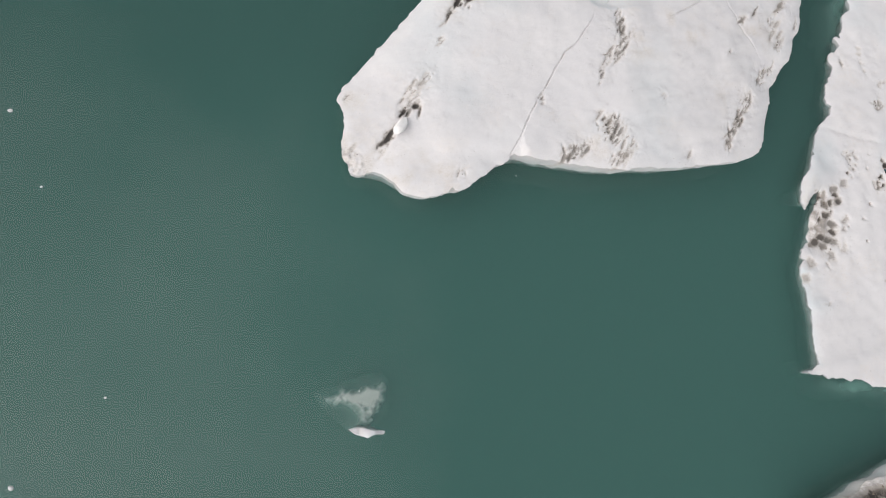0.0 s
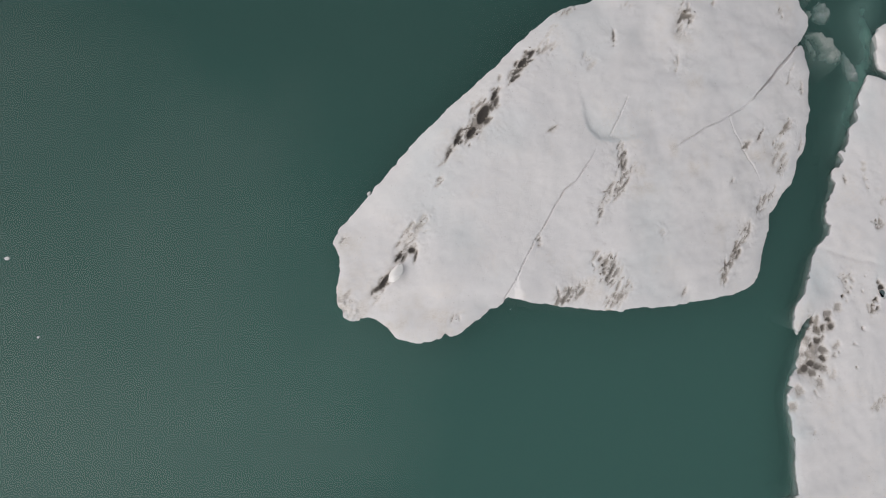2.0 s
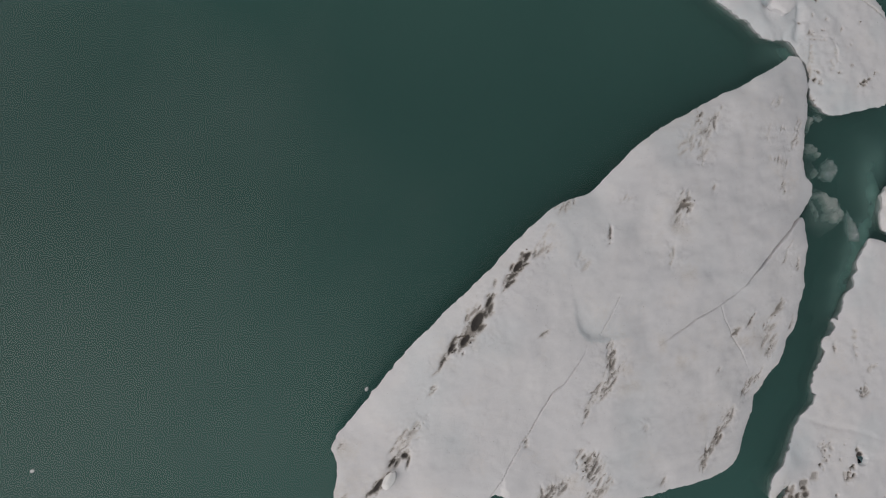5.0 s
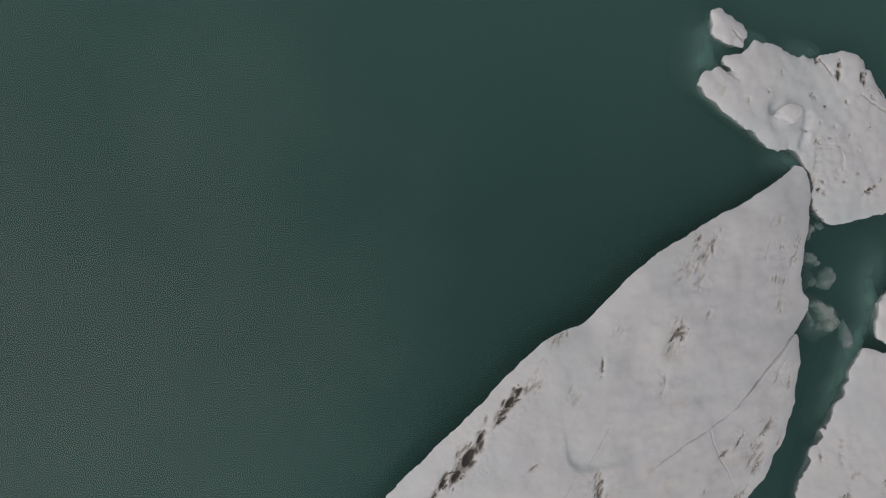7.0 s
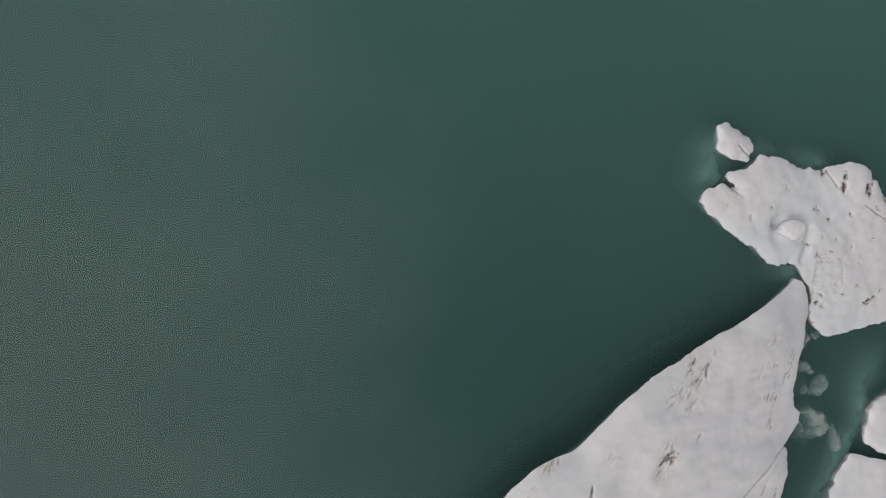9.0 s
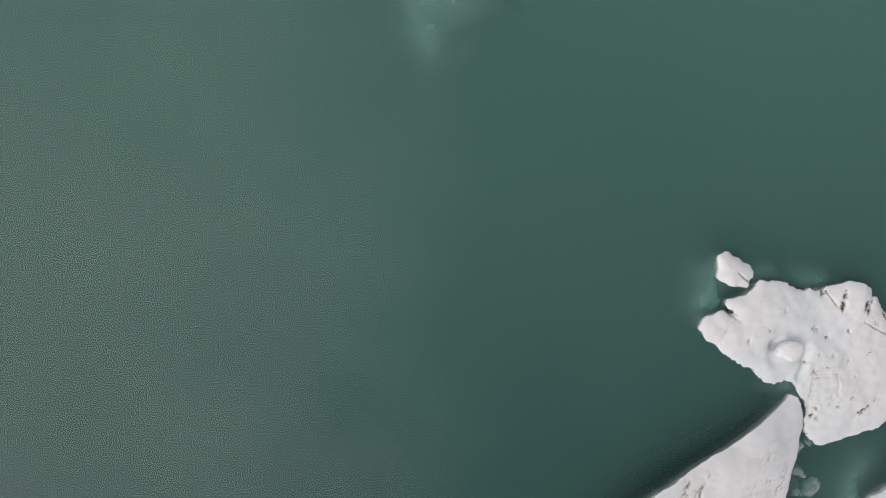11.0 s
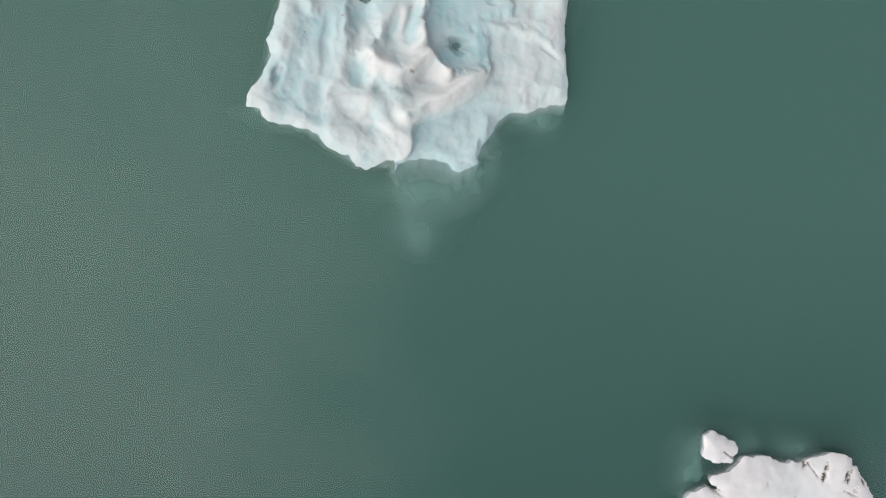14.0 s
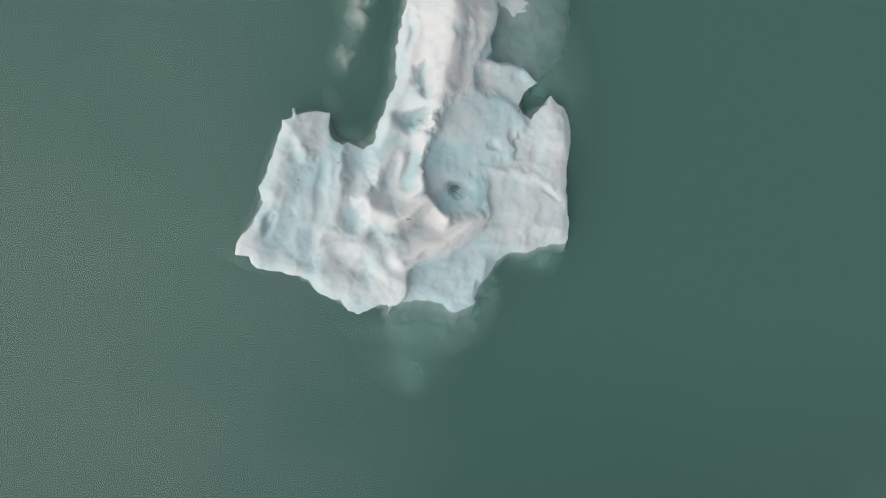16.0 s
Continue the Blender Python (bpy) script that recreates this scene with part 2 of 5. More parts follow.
def pond_material():
    m, nt = node_tree("teal_meltwater")
    out = nt.nodes.new("ShaderNodeOutputMaterial")
    bsdf = nd(nt, "ShaderNodeBsdfPrincipled", Roughness=0.12)
    nt.links.new(tint(nt, spread(nt, noise_node(nt, 1.6, 4, 0.6), 0.4, 0.62), (0.07, 0.19, 0.22), (0.17, 0.33, 0.36)), bsdf.inputs["Base Color"])
    nt.links.new(bsdf.outputs[0], out.inputs[0])
    return m


WATER, BED, POND = water_material(), bed_material(), pond_material()

# ---------------------------------------------------------------- mesh tools


def lattice(x, y, seed):
    """Smooth value noise in -1..1 over arrays of places."""
    xi, yi = np.floor(x).astype(np.int64), np.floor(y).astype(np.int64)
    fx, fy = x - xi, y - yi
    fx, fy = fx * fx * fx * (fx * (fx * 6 - 15) + 10), fy * fy * fy * (fy * (fy * 6 - 15) + 10)

    def h(a, b):
        n = (a * 374761393 + b * 668265263 + seed * 974634777) & 0x7FFFFFFF
        n = ((n ^ (n >> 13)) * 1274126177) & 0x7FFFFFFF
        return ((n ^ (n >> 16)) & 0xFFFF) / 32767.5 - 1
    a, b, c, d = h(xi, yi), h(xi + 1, yi), h(xi, yi + 1), h(xi + 1, yi + 1)
    return (a * (1 - fx) + b * fx) * (1 - fy) + (c * (1 - fx) + d * fx) * fy


def fbm(x, y, scale, seed, octaves=4, gain=0.5):
    x, y = np.asarray(x, float), np.asarray(y, float)
    total, amp, f = 0.0, 1.0, 1.0 / scale
    for o in range(octaves):
        total = total + amp * lattice(x * f + 17.3 * o, y * f - 9.1 * o, seed + o)
        amp, f = amp * gain, f * 2.03
    return total


def worn_outline(points, step, rough, seed, soft=0):
    """A closed outline through the corners given, cut to short steps, its corners eased and its edge made uneven."""
    p = np.array(points, float)
    if np.sum(p[:, 0] * np.roll(p[:, 1], -1) - p[:, 1] * np.roll(p[:, 0], -1)) < 0:
        p = p[::-1]
    q = []
    for a, b in zip(p, np.roll(p, -1, 0)):
        n = max(1, int(np.linalg.norm(b - a) / step))
        q += [a + (b - a) * i / n for i in range(n)]
    q = np.array(q)
    for _ in range(soft):
        q = 0.5 * q + 0.25 * (np.roll(q, 1, 0) + np.roll(q, -1, 0))
    out = normals(q)
    d = rough * (fbm(q[:, 0], q[:, 1], 1.7, seed, 4, 0.65) + 0.8 * fbm(q[:, 0], q[:, 1], 0.55, seed + 9, 3, 0.6))
    return q + out * d[:, None]


def normals(q):
    t = np.roll(q, -1, 0) - np.roll(q, 1, 0)
    n = np.stack([t[:, 1], -t[:, 0]], 1)
    return n / np.maximum(np.linalg.norm(n, axis=1, keepdims=True), 1e-6)


def inside(q, x, y):
    r = np.zeros(len(x), bool)
    for (ax, ay), (bx, by) in zip(q, np.roll(q, -1, 0)):
        if ay != by:
            r ^= ((ay > y) != (by > y)) & (x < (bx - ax) * (y - ay) / (by - ay) + ax)
    return r


def line_distance(x, y, pts, closed=False):
    """Distance from places to a line of points, and how far along it (0..1) the nearest place lies."""
    p = np.array(pts, float)
    best, along = np.full(len(x), 1e9), np.zeros(len(x))
    pairs = list(zip(p, np.roll(p, -1, 0))) if closed else list(zip(p[:-1], p[1:]))
    for i, (a, b) in enumerate(pairs):
        d = b - a
        u = np.clip(((x - a[0]) * d[0] + (y - a[1]) * d[1]) / max(d @ d, 1e-9), 0, 1)
        r = np.hypot(x - a[0] - u * d[0], y - a[1] - u * d[1])
        near = r < best
        best[near], along[near] = r[near], ((i + u) / len(pairs))[near]
    return best, along


def mesh_object(name, verts, faces, material, parent=None, label="", attrs=None, flat=False):
    me = bpy.data.meshes.new(name)
    verts = np.asarray(verts, float) - (np.array(parent.location) if parent else 0.0)
    me.from_pydata([tuple(v) for v in verts.tolist()], [], [tuple(f) for f in faces])
    for key, values in (attrs or {}).items():
        a = me.attributes.new(key, "FLOAT", "POINT")
        a.data.foreach_set("value", np.asarray(values, np.float32))
    if not flat:
        me.polygons.foreach_set("use_smooth", np.ones(len(me.polygons), bool))
    me.materials.append(material)
    me.update()
    ob = new(name, me)
    if parent:
        ob.parent = parent
    return tagged(ob, label=label)


def filled(q, spots, gap, seed):
    """Points inside the outline q on a jittered grid, closer together round spots (x, y, radius, gap), and triangles over them."""
    from mathutils import geometry
    rng = np.random.default_rng(seed)
    lo, hi = q.min(0), q.max(0)

    def grid(a, b, g):
        gx, gy = np.meshgrid(np.arange(a[0], b[0], g), np.arange(a[1], b[1], g))
        pts = np.stack([gx.ravel(), gy.ravel()], 1)
        return pts + rng.uniform(-0.3, 0.3, pts.shape) * g
    coarse = grid(lo, hi, gap)
    fine = []
    for sx, sy, r, g in spots:
        pts = grid((sx - r, sy - r), (sx + r, sy + r), g)
        pts = pts[np.hypot(pts[:, 0] - sx, pts[:, 1] - sy) < r]
        coarse = coarse[np.hypot(coarse[:, 0] - sx, coarse[:, 1] - sy) > r]
        for ox, oy, orad, og in spots:
            if (ox, oy, orad, og) == (sx, sy, r, g):
                break
            if len(pts):
                pts = pts[np.hypot(pts[:, 0] - ox, pts[:, 1] - oy) > orad]
        fine.append(pts)
    pts = np.concatenate([coarse, *fine]) if fine else coarse
    pts = pts[inside(q, pts[:, 0], pts[:, 1])]
    d, _ = line_distance(pts[:, 0], pts[:, 1], q, True)
    pts = pts[d > 0.35 * min(gap, 0.25)]
    every = [Vector(p) for p in np.concatenate([q, pts]).tolist()]
    ring = [(i, (i + 1) % len(q)) for i in range(len(q))]
    v, _, f, _, _, _ = geometry.delaunay_2d_cdt(every, ring, [], 0, 1e-5, False)
    v, f = np.array([(p.x, p.y) for p in v]), np.array(f)
    mid = v[f].mean(1)
    return v, [tuple(t) for t in f[inside(q, mid[:, 0], mid[:, 1])].tolist()]


def breadth(q, out):
    """How far the outline q reaches inwards from each of its points to the other side."""
    a, e = q, np.roll(q, -1, 0) - q
    far = np.empty(len(q))
    for i in range(len(q)):
        d, w = -out[i], a - q[i]
        det = d[0] * e[:, 1] - d[1] * e[:, 0]
        det = np.where(np.abs(det) < 1e-9, 1e-9, det)
        along = (w[:, 0] * e[:, 1] - w[:, 1] * e[:, 0]) / det
        share = (w[:, 0] * d[1] - w[:, 1] * d[0]) / det
        hit = along[(along > 0.12) & (share >= 0) & (share <= 1)]
        far[i] = hit.min() if len(hit) else 0.2
    return far


def ice_body(name, parent, outline, height, material, gap=0.4, spots=(), seed=1, skirt=(), label="", lean=0.3, inset=1.2):
    """A floe or berg: height(x, y, d) gives the top's height and its silt and blue, d being the way to the rim; walls go down below the water."""
    v, f = filled(outline, spots, gap, seed)
    n = len(outline)
    same = {tuple(np.round(p, 4)): i for i, p in enumerate(v)}
    rim = [same.get(tuple(np.round(p, 4)), -1) for p in outline]
    if min(rim) < 0:
        rim = [int(np.argmin(np.hypot(v[:, 0] - p[0], v[:, 1] - p[1]))) for p in outline]
    d, _ = line_distance(v[:, 0], v[:, 1], outline, True)
    z, dirt, blue = height(v[:, 0], v[:, 1], d)
    verts = [np.c_[v, z]]
    dirts, blues = [dirt], [blue]
    out = normals(outline)
    top = z[rim]
    # the wall starts from its own ring, so that the rim stays a crisp edge
    verts.append(np.c_[v[rim], top])
    dirts.append(dirt[rim])
    blues.append(blue[rim])
    above, faces, count = list(range(len(v), len(v) + n)), list(f), len(v) + n
    levels = skirt or ((0.75, 0.05), (0.45, 0.10), (0.15, 0.08), (0.0, 0.04), (-0.3, 0.08), (-0.8, 0.05), (-2.0, -0.5), (-4.5, -1.5))
    under = outline.copy()
    for _ in range(40):
        under = 0.5 * under + 0.25 * (np.roll(under, 1, 0) + np.roll(under, -1, 0))
    under_out = normals(under)
    if callable(lean):
        lean = lean(under_out)
    room = np.minimum(inset, 0.42 * breadth(outline, under_out))
    for _ in range(12):
        room = np.minimum(room, 0.5 * room + 0.25 * (np.roll(room, 1) + np.roll(room, -1)))
    for k, (level, push) in enumerate(levels):
        line, away = (outline, under_out) if level > -0.2 else (under, under_out)
        wob = fbm(outline[:, 0], outline[:, 1], 0.9, seed + 31 + k, 3)
        off = push - np.minimum(lean * np.maximum(top, 0) * (1 - max(level, 0)), room) + 0.08 * wob
        zz = top * level if level >= 0 else np.full(n, level) + 0.1 * wob
        zz = np.minimum(zz, top - 0.04 * (k + 1))
        verts.append(np.c_[line + away * off[:, None], zz])
        dirts.append(dirt[rim] * 0.5 if level > 0 else np.zeros(n))
        blues.append(np.clip(0.25 + 0.2 * wob, 0, 1) if level < 0.5 else blue[rim] * 0.5 + 0.1)
        ring = list(range(count, count + n))
        for i in range(n):
            j = (i + 1) % n
            faces.append((above[i], ring[i], ring[j], above[j]))
        above, count = ring, count + n
    return mesh_object(name, np.concatenate(verts), faces, material, parent, label,
                       {"dirt": np.concatenate(dirts), "blue": np.concatenate(blues)})


def melt_pits(patches, seed, stray=16, scale=1.0, slim=1.0):
    """Small dark holes where silt has melted in. Each patch: x, y, length, width, degrees from +x, number, darkness. slim: 1 for slits, 0 for round holes."""
    rng = np.random.default_rng(seed)
    pits = []
    for x, y, long, wide, turn, number, dark in patches:
        c, s = math.cos(radians(turn)), math.sin(radians(turn))
        for _ in range(int(2.1 * number + 0.5)):
            u, w = rng.normal(0, 0.30, 2)
            u, w = u * long, w * wide
            size = scale * rng.triangular(0.07, 0.13, 0.40) * min(1.3, 0.7 + 0.4 * wide)
            pits.append((x + u * c - w * s, y + u * s + w * c, size * (1 + slim * rng.uniform(0.2, 2.2)), size * (1 - slim * rng.uniform(0.2, 0.6)),
                         radians(52 + rng.normal(0, stray)), dark * rng.uniform(0.3, 1.1)))
    return pits


def press_pits(x, y, pits, depth=0.5):
    """How deep the pits reach and how dirty they make the ice, at the places given."""
    sink, dirt = np.zeros(len(x)), np.zeros(len(x))
    for px, py, long, wide, turn, dark in pits:
        near = np.nonzero((np.abs(x - px) < 2.2 * long) & (np.abs(y - py) < 2.2 * long))[0]
        if not len(near):
            continue
        dx, dy = x[near] - px, y[near] - py
        u, w = dx * math.cos(turn) + dy * math.sin(turn), -dx * math.sin(turn) + dy * math.cos(turn)
        g = np.exp(-((u / long) ** 2 + (w / wide) ** 2) * 1.4)
        sink[near] = np.maximum(sink[near], depth * min(dark, 1.0) * g)
        dirt[near] = np.maximum(dirt[near], np.clip(dark * (2.0 * g - 0.38), 0, min(dark, 1.0)))
    return sink, dirt


def pit_spots(patches, gap=0.105):
    return [(x, y, 0.55 * max(long, wide) + 0.5, gap) for x, y, long, wide, *_ in patches]


def line_spots(line, gap, radius):
    p = np.array(line, float)
    spots = []
    for a, b in zip(p[:-1], p[1:]):
        n = max(1, int(np.linalg.norm(b - a) / (1.5 * radius)))
        spots += [(*(a + (b - a) * i / n), radius, gap) for i in range(n)]
    return spots


def cut(x, y, line, depth, wide):
    """A crack: how far it sinks the ice at the places given."""
    wx = x + 0.05 * fbm(x, y, 1.5, 77, 3)
    wy = y + 0.05 * fbm(x, y, 1.5, 78, 3)
    r, along = line_distance(wx, wy, line)
    w = wide * (0.7 + 0.5 * np.abs(lattice(along * 15, 0 * along, 5)))
    fade = np.clip((1.02 - along) / 0.25, 0.25, 1)
    w = w * (0.3 + 0.7 * fade)
    return depth * fade * np.exp(-(r / w) ** 2), r


def stones(parent, patches, height, outline, number, seed):
    """Loose stones on the silt patches, joined into one part."""
    rng = np.random.default_rng(seed)
    weight = np.array([p[5] * p[6] ** 2 for p in patches], float)
    pick = rng.choice(len(patches), number, p=weight / weight.sum())
    x, y, size = np.zeros(number), np.zeros(number), rng.gamma(2.0, 0.028, number).clip(0.03, 0.18)
    for i, k in enumerate(pick):
        px, py, long, wide, turn, *_ = patches[k]
        u, w = rng.normal(0, 0.27, 2) * (long, wide)
        c, s = math.cos(radians(turn)), math.sin(radians(turn))
        x[i], y[i] = px + u * c - w * s, py + u * s + w * c
    d, _ = line_distance(x, y, outline, True)
    ok = inside(outline, x, y) & (d > 0.3)
    x, y, size, d = x[ok], y[ok], size[ok], d[ok]
    z, _, _ = height(x, y, d)
    base = np.array([(1, 0, 0), (0, 1, 0), (-1, 0, 0), (0, -1, 0), (0, 0, 1), (0, 0, -1)], float)
    tris = [(0, 1, 4), (1, 2, 4), (2, 3, 4), (3, 0, 4), (1, 0, 5), (2, 1, 5), (3, 2, 5), (0, 3, 5)]
    verts, faces = [], []
    for i in range(len(x)):
        p = base * rng.uniform(0.6, 1.3, (6, 1)) * (size[i] * np.array([1.2, 0.9, 0.7]))
        a = rng.uniform(0, 6.28)
        q = np.c_[p[:, 0] * math.cos(a) - p[:, 1] * math.sin(a), p[:, 0] * math.sin(a) + p[:, 1] * math.cos(a), p[:, 2]]
        faces += [tuple(6 * i + n for n in t) for t in tris]
        verts.append(q + (x[i], y[i], z[i] + 0.2 * size[i]))
    ob = mesh_object("stones", np.concatenate(verts), faces, STONE, parent, "dark brown moraine stones", flat=True)
    return tagged(ob, kind="stuff")


def thing(name, x, y, z, label, category, group=""):
    ob = new(name)
    ob.location = (x, y, z)
    ob.empty_display_size = 0.2
    return tagged(ob, label, category, group)

# ---------------------------------------------------------------- the lake


def sheet(name, z, size, step, material, label, category):
    """A level sheet round the bergs, reaching the horizon, finer in the middle."""
    edges = sorted({-size, -size / 4, size / 4, size, *np.arange(-160, 161, step).tolist()})
    n = len(edges)
    verts = [(x + 10, y + 65, z) for y in edges for x in edges]
    faces = [(j * n + i, j * n + i + 1, (j + 1) * n + i + 1, (j + 1) * n + i) for j in range(n - 1) for i in range(n - 1)]
    return tagged(mesh_object(name, verts, faces, material), label, category, kind="structure")


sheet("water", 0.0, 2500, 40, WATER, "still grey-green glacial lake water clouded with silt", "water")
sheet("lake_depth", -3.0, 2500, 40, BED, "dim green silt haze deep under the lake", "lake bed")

# ---------------------------------------------------------------- the long white floe

FLOE_NW = [
    (-2.3, 24.5), (-2.0, 25.2), (-1.6, 25.9), (1.1, 28.9), (3.7, 32.2), (6.3, 34.9), (9.0, 37.5), (12.3, 40.5), (15.7, 43.7),
    (19.3, 47.0), (20.3, 47.5), (22.5, 48.4), (24.1, 49.0), (26.6, 51.4), (29.8, 54.4), (33.3, 56.6), (36.8, 58.4), (40.1, 60.1),
    (43.6, 61.6), (45.7, 62.9), (50.0, 65.1), (51.3, 66.0)]
FLOE_E = [
    (52.1, 65.8), (52.7, 63.7), (53.0, 62.1), (52.5, 60.9), (52.4, 58.6), (51.7, 57.1), (51.3, 55.2), (51.0, 53.5), (51.4, 51.3),
    (52.4, 50.5), (52.4, 49.4), (51.7, 48.4), (50.1, 46.7), (50.6, 46.6), (51.0, 44.9), (51.1, 43.1), (50.7, 40.7), (50.4, 38.8),
    (49.5, 37.1), (49.3, 35.5), (48.6, 33.9), (47.4, 32.7), (47.1, 31.5), (46.4, 30.2), (45.1, 29.2), (44.4, 28.1), (43.2, 27.1),
    (42.8, 25.2)]
FLOE_S = [
    (41.6, 22.8), (41.0, 21.0), (40.4, 19.9), (39.4, 19.2), (37.3, 18.6), (35.1, 18.4), (32.0, 18.0), (28.7, 17.7), (25.5, 17.8),
    (24.0, 17.6), (21.9, 17.7), (19.5, 18.0), (17.3, 18.3), (15.1, 18.6), (13.3, 19.3), (12.3, 18.6), (10.8, 17.8), (9.7, 16.9), (8.7,
    16.2), (8.1, 16.0), (7.6, 16.0), (7.3, 16.3), (6.9, 15.9), (5.8, 15.6), (4.2, 15.7), (3.3, 16.0), (2.8, 16.2), (2.4, 16.8), (1.3,
    17.8), (0.6, 18.0), (-0.1, 18.0), (-0.2, 17.7), (-0.9, 17.7), (-1.5, 18.0), (-1.7, 18.7), (-2.0, 18.9), (-2.1, 19.7), (-2.0,
    20.7), (-1.7, 21.9), (-1.8, 23.3)]
CRACK_LONG = [(12.9, 19.1), (14.4, 21.8), (15.9, 24.4), (16.6, 25.3), (17.9, 27.3), (19.0, 29.0), (20.2, 29.8), (21.2, 31.1), (22.3, 32.6), (22.7, 33.6)]
CRACK_EAST = [(50.8, 47.0), (49.2, 46.0), (47.7, 44.6), (44.6, 41.8), (41.9, 39.4), (39.9, 37.9), (37.9, 36.8), (35.2, 35.7), (34.1, 35.0), (32.6, 34.3), (31.6, 33.7), (30.3, 32.9)]
CRACK_FORK = [(38.5, 36.9), (38.9, 35.7), (39.9, 33.6), (41.0, 32.2), (42.2, 29.9)]
CRACK_FAINT = [(26.4, 38.4), (25.4, 36.4), (24.4, 34.7), (24.0, 34.1)]
SCARP = [(21.1, 37.7), (21.3, 36.4), (21.8, 34.7), (22.9, 33.8), (24.7, 33.7), (26.5, 34.0), (29.1, 33.9), (31.3, 34.1)]

# silt patches: x, y, length, width, degrees, number of holes, darkness
SILT_CREVASSE = [
    (2.0, 20.9, 2.4, 0.7, 55, 16, 1.0), (1.3, 19.6, 0.5, 0.3, 55, 2, 0.7), (3.4, 23.2, 1.1, 0.5, 50, 7, 1.0),
    (4.4, 23.7, 1.5, 0.9, 40, 10, 0.9), (4.3, 25.1, 2.4, 1.0, 45, 12, 0.55), (5.6, 26.3, 2.0, 0.8, 55, 10, 0.5),
    (7.1, 29.9, 1.0, 0.5, 60, 5, 0.6), (8.1, 32.4, 2.0, 0.35, 62, 9, 0.8), (9.0, 33.7, 1.5, 0.7, 55, 10, 1.0),
    (11.4, 35.9, 3.6, 1.5, 60, 34, 1.0), (10.4, 34.5, 2.2, 1.0, 50, 18, 1.0), (12.8, 38.1, 2.2, 0.5, 62, 10, 0.8)]
SILT_CREST = [
    (15.6, 41.3, 2.4, 0.8, 52, 18, 1.0), (14.7, 39.9, 2.0, 0.25, 55, 8, 0.8), (16.5, 42.3, 1.4, 0.5, 50, 7, 0.8),
    (17.9, 42.9, 1.8, 1.0, 10, 8, 0.55), (18.5, 44.2, 2.4, 0.5, 58, 6, 0.4), (21.0, 47.4, 1.8, 0.5, 15, 9, 0.6), (25.4, 44.4, 1.1, 0.2, 85, 5, 0.7),
    (-1.2, 24.9, 0.6, 0.3, 40, 3, 0.6), (-1.6, 19.3, 1.2, 1.6, 100, 12, 0.45), (-0.9, 18.5, 1.0, 0.8, 20, 6, 0.4)]
SILT_SOUTH = [
    (22.9, 21.2, 1.9, 3.0, 15, 30, 0.75), (18.4, 19.1, 1.8, 1.3, 35, 14, 0.7), (19.9, 19.5, 2.2, 1.0, 40, 14, 0.65),
    (23.6, 18.7, 2.4, 1.3, 40, 16, 0.65), (24.6, 19.5, 1.6, 1.3, 50, 8, 0.55), (25.2, 32.1, 3.2, 0.6, 86, 14, 0.75),
    (24.8, 29.7, 2.6, 0.9, 60, 14, 0.7), (23.3, 28.7, 1.2, 0.6, 60, 5, 0.65), (22.6, 27.2, 2.0, 0.5, 65, 8, 0.6),
    (26.3, 31.1, 1.8, 0.5, 55, 6, 0.5), (31.2, 19.0, 0.8, 0.4, 40, 3, 0.5), (29.0, 24.9, 0.9, 0.3, 80, 2, 0.4)]
SILT_EAST = [
    (36.3, 20.8, 1.8, 0.8, 70, 13, 0.75), (37.0, 21.9, 1.8, 0.6, 60, 9, 0.7), (38.0, 23.1, 2.4, 0.7, 62, 12, 0.75),
    (39.6, 25.1, 2.0, 0.9, 50, 11, 0.7), (42.1, 27.9, 2.4, 0.7, 52, 13, 0.7), (43.7, 29.0, 1.2, 0.6, 50, 5, 0.6),
    (46.1, 36.5, 2.6, 1.0, 40, 14, 0.7), (44.8, 33.9, 1.6, 1.3, 60, 8, 0.5), (45.2, 32.1, 1.6, 1.0, 60, 9, 0.55),
    (48.1, 34.5, 1.6, 0.4, 80, 6, 0.55), (42.4, 35.4, 1.6, 0.3, 55, 7, 0.8), (40.3, 34.1, 0.9, 0.5, 60, 5, 0.75)]
SILT_NORTH = [
    (34.2, 47.9, 2.0, 1.8, 60, 14, 0.75), (33.5, 46.3, 1.8, 0.6, 85, 6, 0.5), (32.5, 42.5, 2.2, 0.5, 75, 6, 0.4),
    (36.9, 57.3, 1.6, 0.6, 65, 8, 0.75), (38.7, 57.2, 2.8, 0.7, 55, 14, 0.65), (35.7, 54.6, 3.0, 2.0, 60, 14, 0.4),
    (36.8, 53.2, 2.0, 1.2, 60, 6, 0.4), (47.5, 52.9, 1.6, 0.3, -8, 7, 0.7), (47.7, 49.8, 1.8, 0.25, 100, 7, 0.65),
    (38.0, 49.7, 0.8, 0.3, 50, 3, 0.5), (22.5, 41.9, 1.4, 1.0, 0, 4, 0.4), (16.3, 24.3, 0.5, 0.4, 0, 3, 0.7)]
SILT_SPECKS = [
    (18.3, 34.8, 0.6, 0.4, 0, 3, 0.6), (8.2, 17.7, 0.7, 0.5, 30, 3, 0.6), (37.9, 30.2, 0.5, 0.4, 90, 2, 0.6),
    (47.2, 59.6, 1.2, 0.8, 60, 5, 0.45), (49.9, 55.7, 3.4, 0.7, 60, 10, 0.5), (27.4, 48.2, 1.0, 0.5, 20, 3, 0.3),
    (47.7, 42.3, 2.4, 0.35, 70, 6, 0.5), (49.4, 41.3, 1.6, 0.4, 75, 6, 0.5), (48.0, 56.7, 0.5, 0.3, 0, 2, 0.6), (45.8, 56.1, 2.0, 0.2, 75, 4, 0.25)]


